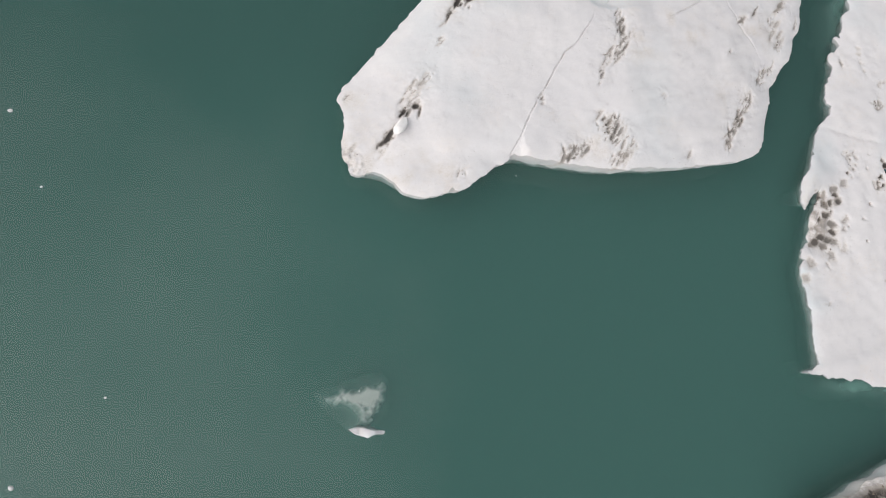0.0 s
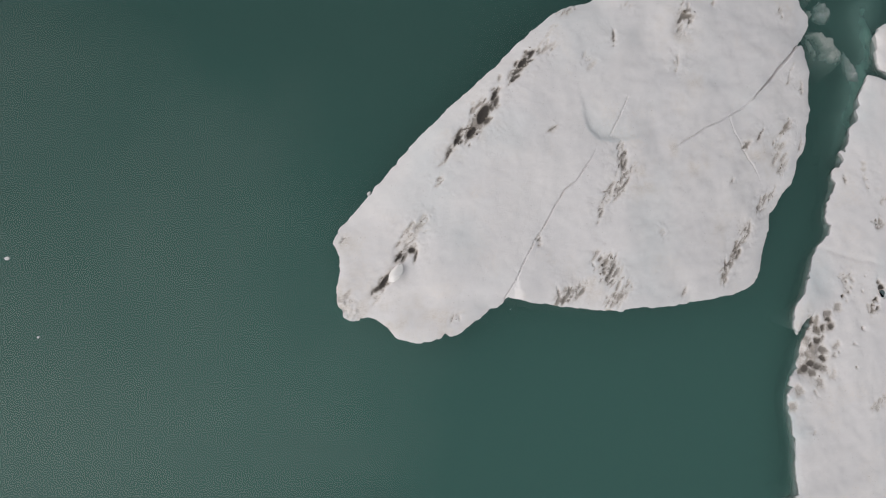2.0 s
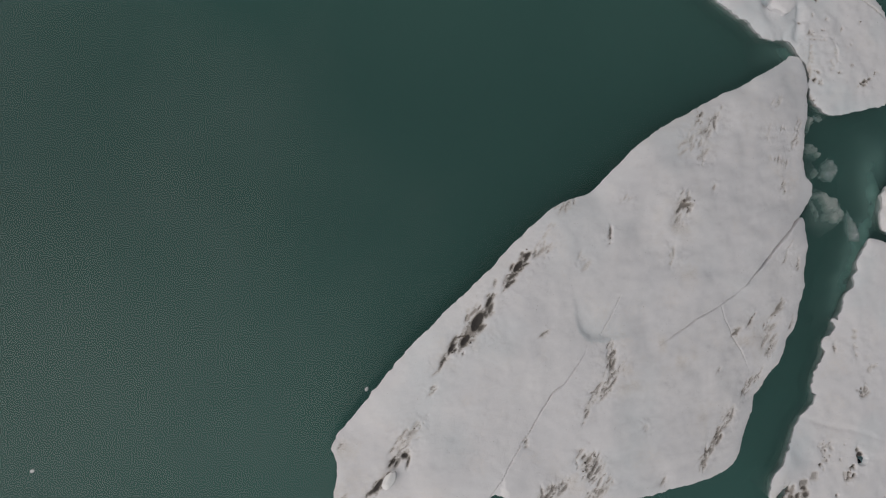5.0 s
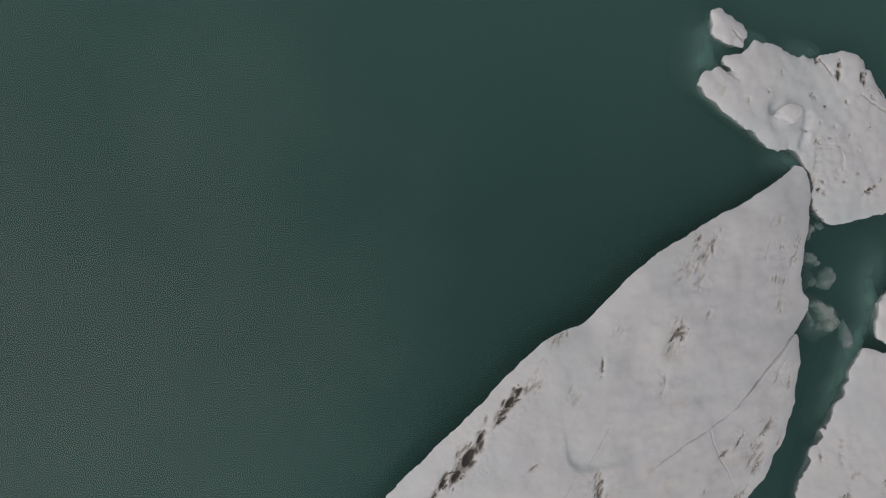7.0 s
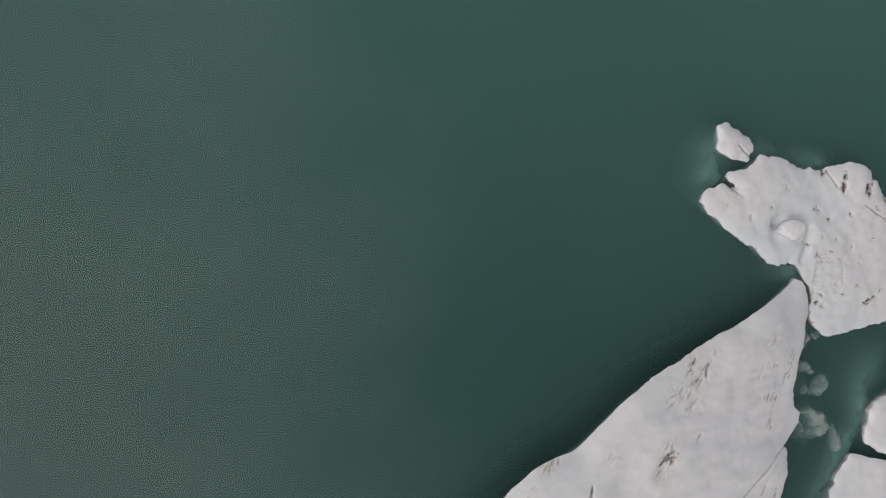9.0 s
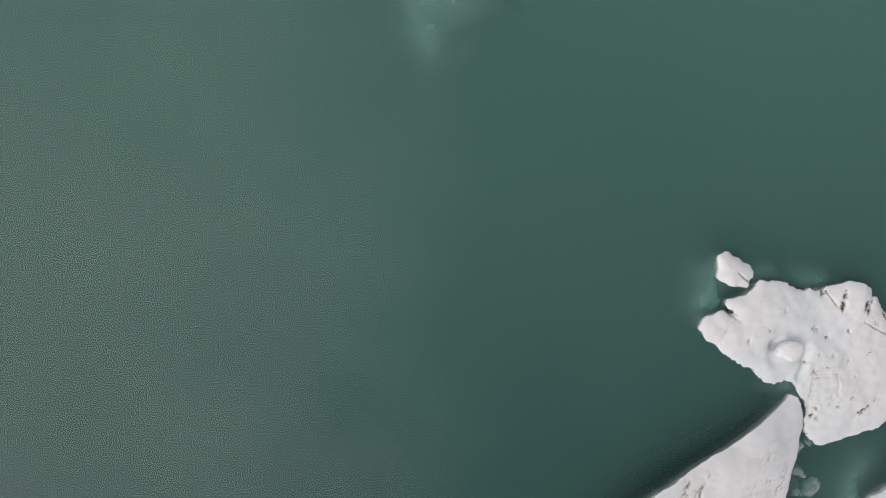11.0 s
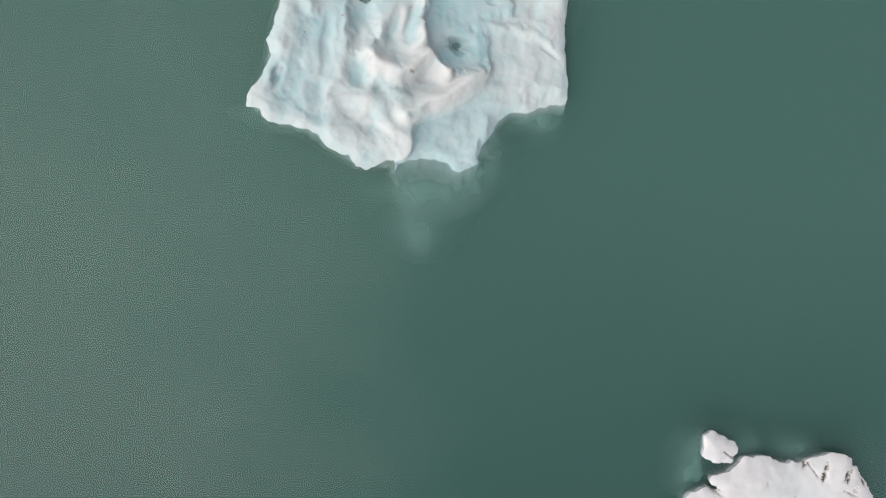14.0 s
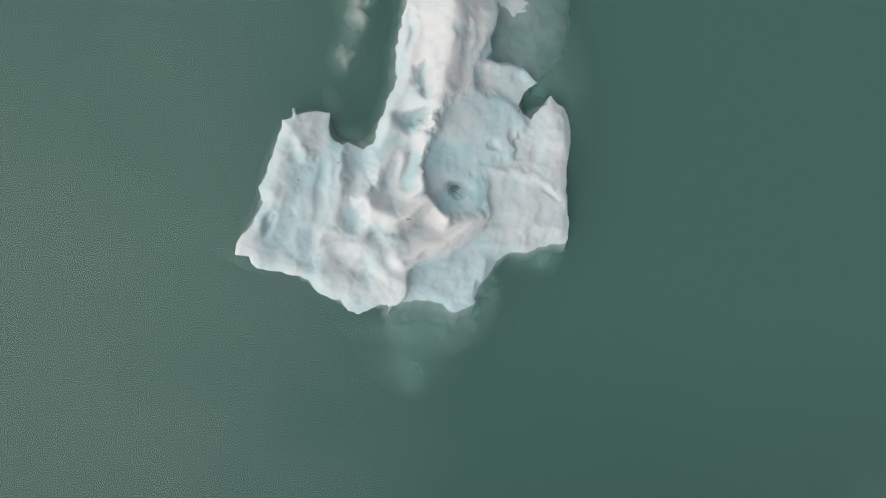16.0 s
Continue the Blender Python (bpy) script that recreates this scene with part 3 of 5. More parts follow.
STAINS = [(-1.7, 18.9, 1.3), (-0.9, 18.1, 1.2), (0.2, 18.4, 2.6), (4.0, 17.4, 2.6), (-1.2, 20.6, 2.0), (7.0, 17.4, 2.0), (21.8, 20.4, 2.4), (42.5, 33.0, 2.6), (33.0, 46.0, 2.4), (-1.4, 19.2, 1.7), (1.7, 17.3, 2.2), (-1.3, 24.5, 1.2), (27.5, 30.0, 2.0), (36.8, 26.0, 2.5), (33.4, 31.9, 1.8), (34.5, 40.5, 1.6), (30.9, 33.4, 1.2), (36.4, 55.9, 3.0)]  # brown dust: x, y, width
# open gashes of the crevasse, filled with black silt: x, y, half length, half width, direction, darkness
GASHES = [(x, y, a, b, radians(t), k) for x, y, a, b, t, k in (
    (11.5, 36.1, 1.45, 0.62, 62, 1.3), (12.7, 38.0, 0.95, 0.28, 60, 1.0), (10.3, 34.4, 0.95, 0.42, 52, 1.25), (9.0, 33.7, 0.7, 0.32, 55, 1.2),
    (8.1, 32.3, 0.75, 0.14, 64, 0.9), (15.7, 41.4, 1.0, 0.36, 50, 1.25), (14.6, 39.8, 0.9, 0.12, 54, 0.9), (16.7, 42.5, 0.6, 0.2, 48, 1.0),
    (2.0, 21.0, 1.1, 0.3, 57, 1.25), (3.4, 23.2, 0.45, 0.26, 55, 1.1), (4.5, 23.7, 0.5, 0.4, 20, 1.0), (25.4, 44.4, 0.55, 0.1, 86, 0.9), (46.2, 36.6, 0.9, 0.34, 40, 0.7))]


def long_floe():
    berg = thing("iceberg", 24.7, 38.7, 0.0, "long flat-topped white iceberg with silt-filled cracks afloat in green water", "iceberg")
    rim = worn_outline(FLOE_NW + FLOE_E + FLOE_S, 0.22, 0.085, 3)
    patches = SILT_CREVASSE + SILT_CREST + SILT_SOUTH + SILT_EAST + SILT_NORTH + SILT_SPECKS
    pits = melt_pits([(*p[:6], min(0.85, 1.05 * p[6])) for p in patches], 5) + GASHES
    cracks = ((CRACK_LONG, 0.2, 0.042), (CRACK_EAST[:5], 0.6, 0.11), (CRACK_EAST[3:], 0.2, 0.045), (CRACK_FORK, 0.12, 0.055), (CRACK_FAINT, 0.1, 0.05))

    def height(x, y, d):
        u, w = (x - 22) / 20, (y - 40) / 20
        z = 4.58 + 0.22 * u + 0.02 * w - 1.28 * u * u + 0.50 * u * w - 0.71 * w * w
        z = np.maximum(z, 1.5)
        # broad swells and hollows of the melting surface
        z += 0.26 * fbm(x, y, 9.0, 11, 3) + 0.05 * fbm(x, y, 3.6, 13, 3) + 0.025 * fbm(x, y, 1.5, 12, 4, 0.6)
        # the bowl with its sharp south-western lip
        r, _ = line_distance(x, y, SCARP)
        bowl = inside(np.array(SCARP + [(33.5, 37.1), (29.8, 41.0), (24.4, 41.6), (21.4, 39.7)]), x, y)
        near = np.exp(-((x - 23.4) / 3.6) ** 2 - ((y - 34.4) / 3.0) ** 2)
        sag = 0.7 * bowl * np.exp(-r / 3.0) * (1 - np.exp(-(r / 0.45) ** 2)) * near
        z -= 0.5 * sag
        # wind and melt ripples in the north-east
        z += 0.05 * np.exp(-((x - 41.1) / 8) ** 2 - ((y - 46.3) / 7) ** 2) * np.sin(y * 2.2 + 0.25 * x + 1.3 * fbm(x, y, 5, 14, 2))
        # low drifts across the eastern half, and hoofprint-fine melt all over
        u, w = 0.94 * x + 0.34 * y, 0.94 * y - 0.34 * x
        east = np.clip((x - 20) / 10, 0, 1)
        z += east * 0.10 * fbm(0.35 * u, w, 1.7, 19, 3, 0.55) + 0.018 * np.abs(fbm(x, y, 0.6, 20, 3, 0.6))
        # the blunt south-western nose lies lower, behind a soft step
        z -= 0.5 / (1 + np.exp(((y - 19.5) - 0.10 * (x - 5) + 0.5 * fbm(x, y, 4, 15, 2)) * 2.5)) * (x < 14)
        # random blue; inside the bowl's lip its soft shading is painted in too
        blue = np.clip(0.18 * fbm(x, y, 7, 16, 3), 0, 0.3) + 0.4 * bowl * np.exp(-r / 2.6) * near
        dirt = np.zeros(len(x))
        for line, depth, wide in cracks:
            c, r = cut(x, y, line, depth, wide)
            z -= c
            dirt = np.maximum(dirt, 0.5 * np.clip(c / depth * 1.4 - 0.3, 0, 1) * np.clip(0.55 + 0.7 * fbm(x, y, 1.6, 8, 3), 0, 1))
        sink, silt = press_pits(x, y, pits, 0.28)
        z -= sink
        halo = np.zeros(len(x))
        for px, py, long, wide, turn, _, dark in patches:
            near = np.hypot(x - px, y - py) < 2.5 * long + 1
            halo[near] = np.maximum(halo[near], dark * np.exp(-(((x - px) / (0.6 * long + 0.4)) ** 2 + ((y - py) / (0.6 * long + 0.4)) ** 2))[near])
        dirt = np.maximum(dirt, np.maximum(silt, 0.13 * halo * np.clip(0.6 + 0.8 * fbm(x, y, 0.8, 17, 3), 0, 1.4)))
        for px, py, wide in STAINS:
            dirt = np.maximum(dirt, 0.30 * np.exp(-((x - px) / wide) ** 2 - ((y - py) / wide) ** 2) * np.clip(0.5 + 0.9 * fbm(x, y, 1.0, 18, 3), 0, 1))
        rubble = np.exp(-((x + 1.5) / 1.0) ** 2 - ((y - 18.7) / 1.2) ** 2)
        z += rubble * 0.30 * np.abs(fbm(x, y, 0.8, 9, 3, 0.6))
        dirt = np.maximum(dirt, 0.42 * rubble * np.clip(0.5 + fbm(x, y, 0.7, 10, 3), 0, 1))
        z -= 0.05 * np.exp(-d / 0.2) + 0.12 * np.exp(-d / 1.4)
        # the north-western bank rounds off towards the water
        bank, _ = line_distance(x, y, FLOE_NW)
        z -= 1.0 * np.exp(-(bank / 1.0) ** 1.5) * np.clip((y - 24) / 8, 0, 1)
        return z, dirt, np.clip(blue, 0, 1)

    spots = pit_spots(patches)
    for line, _, wide in cracks:
        spots += line_spots(line, 0.075, 0.3)
    spots += line_spots(SCARP, 0.2, 1.0) + [(-1.4, 18.8, 1.6, 0.13)]
    ice_body("body", berg, rim, height, ICE, 0.32, spots, 4, lean=lambda out: np.where(out[:, 1] < -0.5, 0.27, np.where(out[:, 0] < 0, 1.0, 0.6)), inset=2.6)
    stones(berg, patches, height, rim, 90, 6)
    return height


floe_top = long_floe()

# ---------------------------------------------------------------- the broken floe along the channel

BROKEN_CHANNEL = [
    (65.6, 43.5), (61.3, 44.2), (60.5, 42.8), (59.5, 41.7), (59.7, 40.6), (59.0, 39.7), (58.9, 38.5), (57.7, 37.7), (57.3, 36.3),
    (56.4, 34.7), (56.0, 35.1), (55.6, 34.6), (56.1, 33.8), (55.3, 32.7), (54.6, 32.5), (54.4, 31.7), (54.7, 31.2), (54.4, 30.3),
    (53.6, 29.4), (53.1, 28.1), (52.7, 27.2), (52.7, 26.4), (53.2, 26.1), (52.6, 24.9), (51.4, 24.0), (50.6, 23.3), (50.1, 22.2),
    (49.1, 20.7), (48.2, 18.9), (47.3, 17.7), (46.6, 16.8), (46.5, 15.9), (46.5, 14.9), (46.9, 14.0), (47.6, 15.0), (49.0, 16.2)]
BROKEN_WEST = [
    (48.7, 15.5), (47.6, 13.7), (47.2, 13.1), (47.0, 11.8), (46.4, 11.0), (46.6, 10.5), (45.4, 9.9), (45.0, 9.1), (45.5, 8.6), (44.7,
    8.0), (44.6, 6.8), (44.7, 4.8), (44.7, 2.3), (44.4, 1.2), (44.2, -0.9), (44.2, -2.0), (42.2, -2.7), (44.1, -3.2), (47.5, -3.8),
    (49.0, -3.9), (49.9, -4.4), (50.9, -4.7), (53.1, -5.3), (59.9, -5.1), (69.4, -3.5), (78.4, 3.8), (82.1, 17.6), (79.4, 31.7),
    (72.6, 41.1)]
BROKEN_BANK = [(50.9, 16.3, 0.51, 0.60), (52.3, 16.7, 0.50, 0.50), (50.9, 15.7, 0.30, 0.80), (51.1, 15.0, 0.50, 0.80), (50.1, 14.8, 0.40, 0.80), (49.4, 15.5, 0.40, 0.60), (48.8, 15.5, 0.40, 0.90), (48.2, 14.9, 0.30, 0.90), (49.3, 14.7, 0.50, 0.70), (49.2, 13.4, 0.50, 0.80), (49.9, 13.8, 0.30, 0.80), (48.3, 12.9, 0.30, 1.00), (47.7, 12.0, 0.40, 0.60), (49.7, 12.4, 0.50, 0.70), (49.6, 11.5, 0.41, 0.80)]  # round melt holes: x, y, radius, darkness
BROKEN_FOOT = [(48.1, 11.0, 0.51, 0.80), (48.8, 10.6, 0.60, 0.75), (49.5, 10.3, 0.50, 0.60), (47.4, 10.4, 0.60, 0.80), (48.0, 9.9, 0.50, 0.70), (46.8, 10.2, 0.41, 0.70), (51.4, 12.8, 0.50, 0.45), (51.0, 11.8, 0.30, 0.45), (51.6, 12.0, 0.10, 0.80), (48.8, 8.9, 0.51, 0.50), (50.5, 9.8, 0.50, 0.35), (46.1, 8.2, 0.50, 0.45), (45.1, 6.8, 0.50, 0.50), (48.1, 7.9, 0.30, 0.40), (48.3, 11.8, 0.32, 0.50)]
BROKEN_FAR = [(53.2, 18.1, 0.20, 1.00), (54.0, 18.6, 0.20, 0.80), (54.0, 19.4, 0.20, 0.80), (54.5, 19.1, 0.20, 0.70), (54.5, 20.4, 0.20, 0.70), (58.5, 18.6, 0.60, 1.00), (57.5, 17.6, 0.40, 1.00), (57.7, 16.5, 0.30, 1.00), (58.3, 19.4, 0.50, 0.80), (57.1, 16.9, 0.20, 0.90), (55.2, 14.6, 0.20, 1.00), (53.4, 10.3, 0.20, 1.00), (53.7, 12.9, 0.20, 0.60), (55.9, 18.6, 0.10, 0.70), (56.5, 20.2, 0.10, 0.60)]
BROKEN_SILT = [
    (48.5, 14.6, 2.2, 3.0, 20, 9, 0.5), (48.9, 12.4, 3.2, 3.6, 20, 12, 0.45), (47.7, 11.4, 2.0, 2.4, 20, 8, 0.5), (48.3, 9.7, 1.3, 1.4, 60, 3, 0.4),
    (53.8, 19.5, 1.6, 3.0, 0, 8, 0.5), (57.0, 16.6, 1.3, 1.6, 20, 4, 0.7), (59.2, 26.3, 1.1, 0.9, 0, 8, 0.7), (55.8, 6.0, 2.2, 1.6, 30, 5, 0.5)]
BROKEN_MORE = [(58.7, 31.8, 0.5, 3.4, 12, 8, 0.35), (55.8, 31.5, 0.5, 0.5, 0, 2, 0.7), (60.8, 29.2, 1.5, 0.8, 0, 6, 0.4), (61.8, 12.7, 3.0, 2.0, 30, 16, 0.6), (65.9, 28.1, 4.0, 2.0, 60, 18, 0.6), (46.8, 3.8, 0.9, 0.3, 0, 3, 0.3)]
SEAM = [(50.8, 23.8), (52.5, 23.1), (55.1, 22.3), (58.4, 21.6), (62.9, 20.0)]


def broken_floe():
    berg = thing("iceberg", 59.3, 18.7, 0.0, "broad dirty white iceberg with a cusped rim and dark melt holes", "iceberg")
    rim = worn_outline(BROKEN_CHANNEL + BROKEN_WEST, 0.18, 0.13, 21)
    patches = BROKEN_SILT + BROKEN_MORE
    pits = melt_pits([(*p[:6], min(0.95, 1.1 * p[6])) for p in patches], 22, 60, 1.0, 0.2)
    pits += [(x, y, 1.4 * r, 1.2 * r, 0.9, min(0.95, 1.1 * k)) for x, y, r, k in BROKEN_BANK + BROKEN_FOOT] + [(x, y, r, r, 0.9, k) for x, y, r, k in BROKEN_FAR]

    def height(x, y, d):
        z = 0.66 + 0.10 * fbm(x, y, 6, 23, 4) + 0.05 * fbm(x, y, 1.2, 24, 3)
        # a raised lip hangs over the channel, the silted bank behind it lies low
        z += 0.35 * np.exp(-((x - 47.9) / 1.6) ** 2 - ((y - 19.1) / 4.5) ** 2)
        z -= 0.2 * np.exp(-((x - 47.3) / 2.5) ** 2 - ((y - 11.9) / 4.0) ** 2)
        z += 0.35 * np.exp(-((y + 2.7 - 0.12 * (x - 44.6)) / 1.0) ** 2)
        z += 0.5 * np.clip((x - 52) / 15, 0, 1)
        c, _ = cut(x, y, SEAM, 0.09, 0.3)
        z -= c
        sink, dirt = press_pits(x + 0.22 * fbm(x, y, 0.9, 37, 3, 0.6), y + 0.22 * fbm(x, y, 0.9, 38, 3, 0.6), pits, 0.3)
        z -= sink
        z -= 0.10 * np.exp(-d / 0.25) + 0.15 * np.exp(-d / 1.3)
        # random blue, plus a strip that paints the western wall's shaded face
        shade = np.clip(0.3 * fbm(x, y, 5, 25, 3), 0, 0.4) + 0.35 * np.exp(-((x - 44.4 - 0.08 * (y - 2.8)) / 0.45) ** 2) * ((y > -2.2) & (y < 7.7))
        pond = 1.15 * np.exp(-((x - 58.9) / 0.9) ** 2 - ((y - 18.1) / 0.75) ** 2) + 0.6 * np.exp(-((x - 59.2) / 0.5) ** 2 - ((y - 26.3) / 0.4) ** 2)
        z = np.maximum(z, 0.12)
        # two small bowls hold meltwater
        gone = np.clip(2.2 * (pond + 0.22 * fbm(x, y, 0.7, 28, 3) - 0.42), 0, 1)
        smear = 0.62 * np.exp(-((x - 48.0) / 1.9) ** 2 - ((y - 12.6) / 3.2) ** 2) * np.clip(0.8 + 0.8 * fbm(x, y, 0.9, 29, 3), 0, 1.2)
        return z * (1 - gone) + 0.12 * gone, np.maximum(dirt, smear) * (1 - gone), np.clip(shade + gone, 0, 1)

    spots = pit_spots(patches, 0.15) + [(x, y, 1.6 * r + 0.2, 0.12) for x, y, r, _ in BROKEN_BANK + BROKEN_FOOT + BROKEN_FAR] + line_spots(SEAM, 0.22, 0.7) + [(58.9, 18.1, 1.6, 0.12)]
    ice_body("body", berg, rim, height, ICE, 0.36, spots, 26, lean=0.8)
    stones(berg, patches, height, rim, 160, 27)
    for px, py, wide in ((58.9, 18.1, 0.95), (59.2, 26.3, 0.4)):
        turn = np.linspace(0, 2 * math.pi, 48, endpoint=False)
        reach = wide * (0.85 + 0.22 * fbm(4 * np.cos(turn), 4 * np.sin(turn), 1.6, 39, 3, 0.6))
        edge = np.c_[px + reach * np.cos(turn), py + reach * np.sin(turn), np.full(48, 0.42)]
        bed = np.c_[px + 0.5 * reach * np.cos(turn), py + 0.5 * reach * np.sin(turn), np.full(48, 0.16)]
        faces = [tuple(range(48)), tuple(range(95, 47, -1))] + [(i, 48 + i, 48 + (i + 1) % 48, (i + 1) % 48) for i in range(48)]
        mesh_object("melt_pond", np.concatenate((edge, bed)), faces, POND, berg, "teal meltwater")


broken_floe()


def upper_floe():
    berg = thing("iceberg", 70.4, 48.0, 0.0, "small white iceberg with a toothed edge beside a narrow gap", "iceberg")
    rim = worn_outline([(65.2, 51.1), (63.4, 49.7), (63.8, 48.2), (63.2, 46.7), (63.6, 45.4), (65.9, 44.0), (70.1, 43.1), (76.3, 44.0), (78.9, 49.0), (75.3, 52.9), (69.9, 53.1)], 0.25, 0.12, 31)

    def height(x, y, d):
        z = 1.0 + 0.2 * fbm(x, y, 4, 33, 4) - 0.4 * np.exp(-d / 0.3)
        return z, np.clip(0.3 * fbm(x, y, 3, 34, 3) - 0.15, 0, 1), np.clip(0.3 * fbm(x, y, 3, 35, 3), 0, 1)
    ice_body("body", berg, rim, height, ICE, 0.4, (), 36, lean=0.6)


upper_floe()


def silted_berg():
    berg = thing("iceberg", 54.0, -19.7, 0.0, "high wedge of white ice banded with dark brown rock debris", "iceberg")
    rim = worn_outline([(38.6, -15.6), (41.3, -14.5), (43.6, -13.9), (46.1, -13.1), (48.6, -12.3), (56.7, -10.3), (68.5, -11.5), (72.4, -21.8), (64.9, -31.0), (51.0, -30.8), (40.6, -23.9), (37.0, -16.1)], 0.3, 0.15, 41)
    patches = [(41.5, -14.9, 3.0, 0.8, 15, 20, 1.0), (44.7, -14.4, 3.5, 1.2, 15, 30, 1.0), (47.8, -14.0, 3.5, 1.2, 15, 26, 1.0), (44.7, -16.1, 5, 2.0, 20, 24, 0.8)]
    pits = melt_pits(patches, 42)

    def height(x, y, d):
        z = 2.6 + np.minimum(d * 0.5, 3.0) + 0.3 * fbm(x, y, 4, 43, 4)
        sink, dirt = press_pits(x, y, pits, 0.35)
        band = np.exp(-((y + 14.2 - 0.14 * (x - 44.2) + 0.5 * fbm(x, y, 2, 44, 3)) / 0.8) ** 2)
        return z - sink - 0.5 * np.exp(-d / 0.3), np.clip(np.maximum(dirt, 0.85 * band), 0, 1), np.clip(0.3 * fbm(x, y, 3, 45, 3), 0, 1)
    ice_body("body", berg, rim, height, ICE, 0.4, pit_spots(patches, 0.25), 46)
    stones(berg, patches, height, rim, 700, 47)


silted_berg()

# ---------------------------------------------------------------- the low ragged floe with its boulder of ice

RAGGED_NORTH = [
    (38.6, 75.3), (39.1, 75.9), (40.9, 76.9), (43.2, 76.1), (41.3, 77.4), (41.7, 78.0), (43.4, 78.4), (44.7, 78.9), (45.5, 80.1),
    (47.0, 79.8), (48.6, 79.7), (50.1, 79.0), (51.6, 78.7), (53.6, 78.3), (54.5, 78.8), (55.8, 79.2), (57.3, 79.5), (59.3, 79.2),
    (60.3, 78.5), (60.6, 77.5), (61.3, 77.2), (61.9, 76.5), (62.8, 75.9), (63.4, 75.1), (65.4, 72.4)]
RAGGED_SOUTH = [
    (66.7, 68.8), (67.0, 64.6), (66.0, 61.6), (64.6, 60.7), (62.3, 60.2), (60.0, 59.7), (58.6, 59.3), (57.1, 58.9), (55.6, 59.2),
    (54.3, 60.5), (53.9, 61.4), (53.7, 62.3), (53.8, 63.8), (53.3, 65.3), (52.2, 66.4), (51.4, 67.5), (50.4, 68.0), (48.8, 67.7),
    (47.5, 67.9), (46.6, 68.9), (45.5, 69.9), (44.1, 70.5), (42.1, 71.7), (39.6, 73.5), (38.6, 74.7)]
RAGGED_SILT = [
    (56.7, 77.7, 1.0, 0.5, 80, 7, 0.9), (56.6, 76.4, 1.3, 0.5, 85, 9, 1.0), (59.9, 76.6, 1.1, 0.9, 80, 10, 0.95), (60.2, 75.8, 0.7, 0.4, 60, 4, 0.8),
    (54.0, 78.5, 0.9, 0.5, 20, 5, 0.85), (61.6, 74.2, 1.6, 0.8, 130, 6, 0.5), (63.6, 75.2, 2.0, 0.6, 125, 10, 0.9), (54.2, 68.2, 1.2, 0.5, 0, 4, 0.55),
    (54.4, 64.2, 1.6, 1.0, 30, 5, 0.5), (56.9, 65.1, 0.6, 1.8, 0, 5, 0.35), (61.5, 63.3, 1.8, 0.6, 25, 11, 0.9), (63.1, 64.5, 0.9, 0.4, 40, 4, 0.6),
    (53.8, 61.1, 2.0, 0.5, 130, 9, 0.8), (41.4, 74.3, 1.4, 2.0, 10, 8, 0.3)]
RAGGED_MORE = [
    (42.1, 76.2, 1.2, 0.4, 140, 5, 0.5), (44.7, 73.0, 0.8, 0.2, 110, 3, 0.5), (53.6, 73.9, 1.0, 0.6, 60, 4, 0.6), (54.2, 71.0, 0.4, 0.3, 0, 2, 0.5),
    (47.9, 72.0, 0.9, 0.6, 120, 4, 0.3), (54.0, 66.6, 0.3, 3.0, 0, 6, 0.3), (55.6, 68.1, 2.2, 0.15, 2, 6, 0.35),
    (53.8, 65.3, 0.2, 4.0, 2, 6, 0.35), (54.5, 63.2, 0.8, 0.5, 0, 3, 0.7), (55.1, 63.0, 0.5, 0.4, 0, 2, 0.9), (57.3, 66.6, 0.3, 2.0, 5, 4, 0.3), (53.9, 68.8, 0.9, 0.5, 30, 5, 0.6)]
RAGGED_MORE += [(x, y, 0.3, 0.25, 60, 2, 0.8) for x, y in ((52.6, 70.0), (53.1, 74.2), (55.0, 72.9), (56.2, 70.7), (57.8, 73.6), (58.6, 69.8), (59.7, 67.9), (55.7, 69.4), (57.7, 64.2), (59.6, 65.2), (61.2, 70.7), (49.1, 76.7), (47.3, 74.2))]
RAGGED_CRACKS = ([(54.0, 78.7), (55.1, 77.5), (56.2, 76.4)], [(59.8, 74.6), (62.0, 73.5), (64.3, 72.3), (66.2, 71.1)], [(41.1, 77.0), (42.2, 76.2), (43.7, 75.3)])


# the flanks: share of the height above the water, or metres below it; and the way out
FOOT = ((0.75, 0.04), (0.45, 0.08), (0.15, 0.10), (-0.06, 0.12), (-0.3, 0.12), (-0.7, 0.15), (-1.3, 0.1), (-2.4, -0.2), (-4.0, -0.6))


RAGGED_GASHES = [(x, y, a, b, radians(t), k) for x, y, a, b, t, k in (
    (56.6, 77.8, 0.4, 0.22, 80, 1.1), (56.7, 76.5, 0.75, 0.22, 85, 1.2), (59.7, 76.7, 0.55, 0.34, 80, 1.1), (60.1, 75.9, 0.35, 0.25, 60, 1.1), (62.9, 75.1, 0.7, 0.2, 125, 1.1),
    (53.9, 78.0, 0.3, 0.18, 20, 1.0), (54.4, 63.3, 0.35, 0.2, 10, 1.0), (61.5, 63.4, 0.6, 0.15, 25, 1.0))]
RAGGED_SEAMS = ([(53.8, 68.5), (55.4, 68.6), (57.1, 68.4), (57.3, 68.4)], [(53.8, 68.5), (53.8, 66.2), (53.7, 64.0), (53.7, 63.7)], [(57.1, 68.3), (57.6, 66.6), (57.4, 65.1), (57.4, 64.8)])


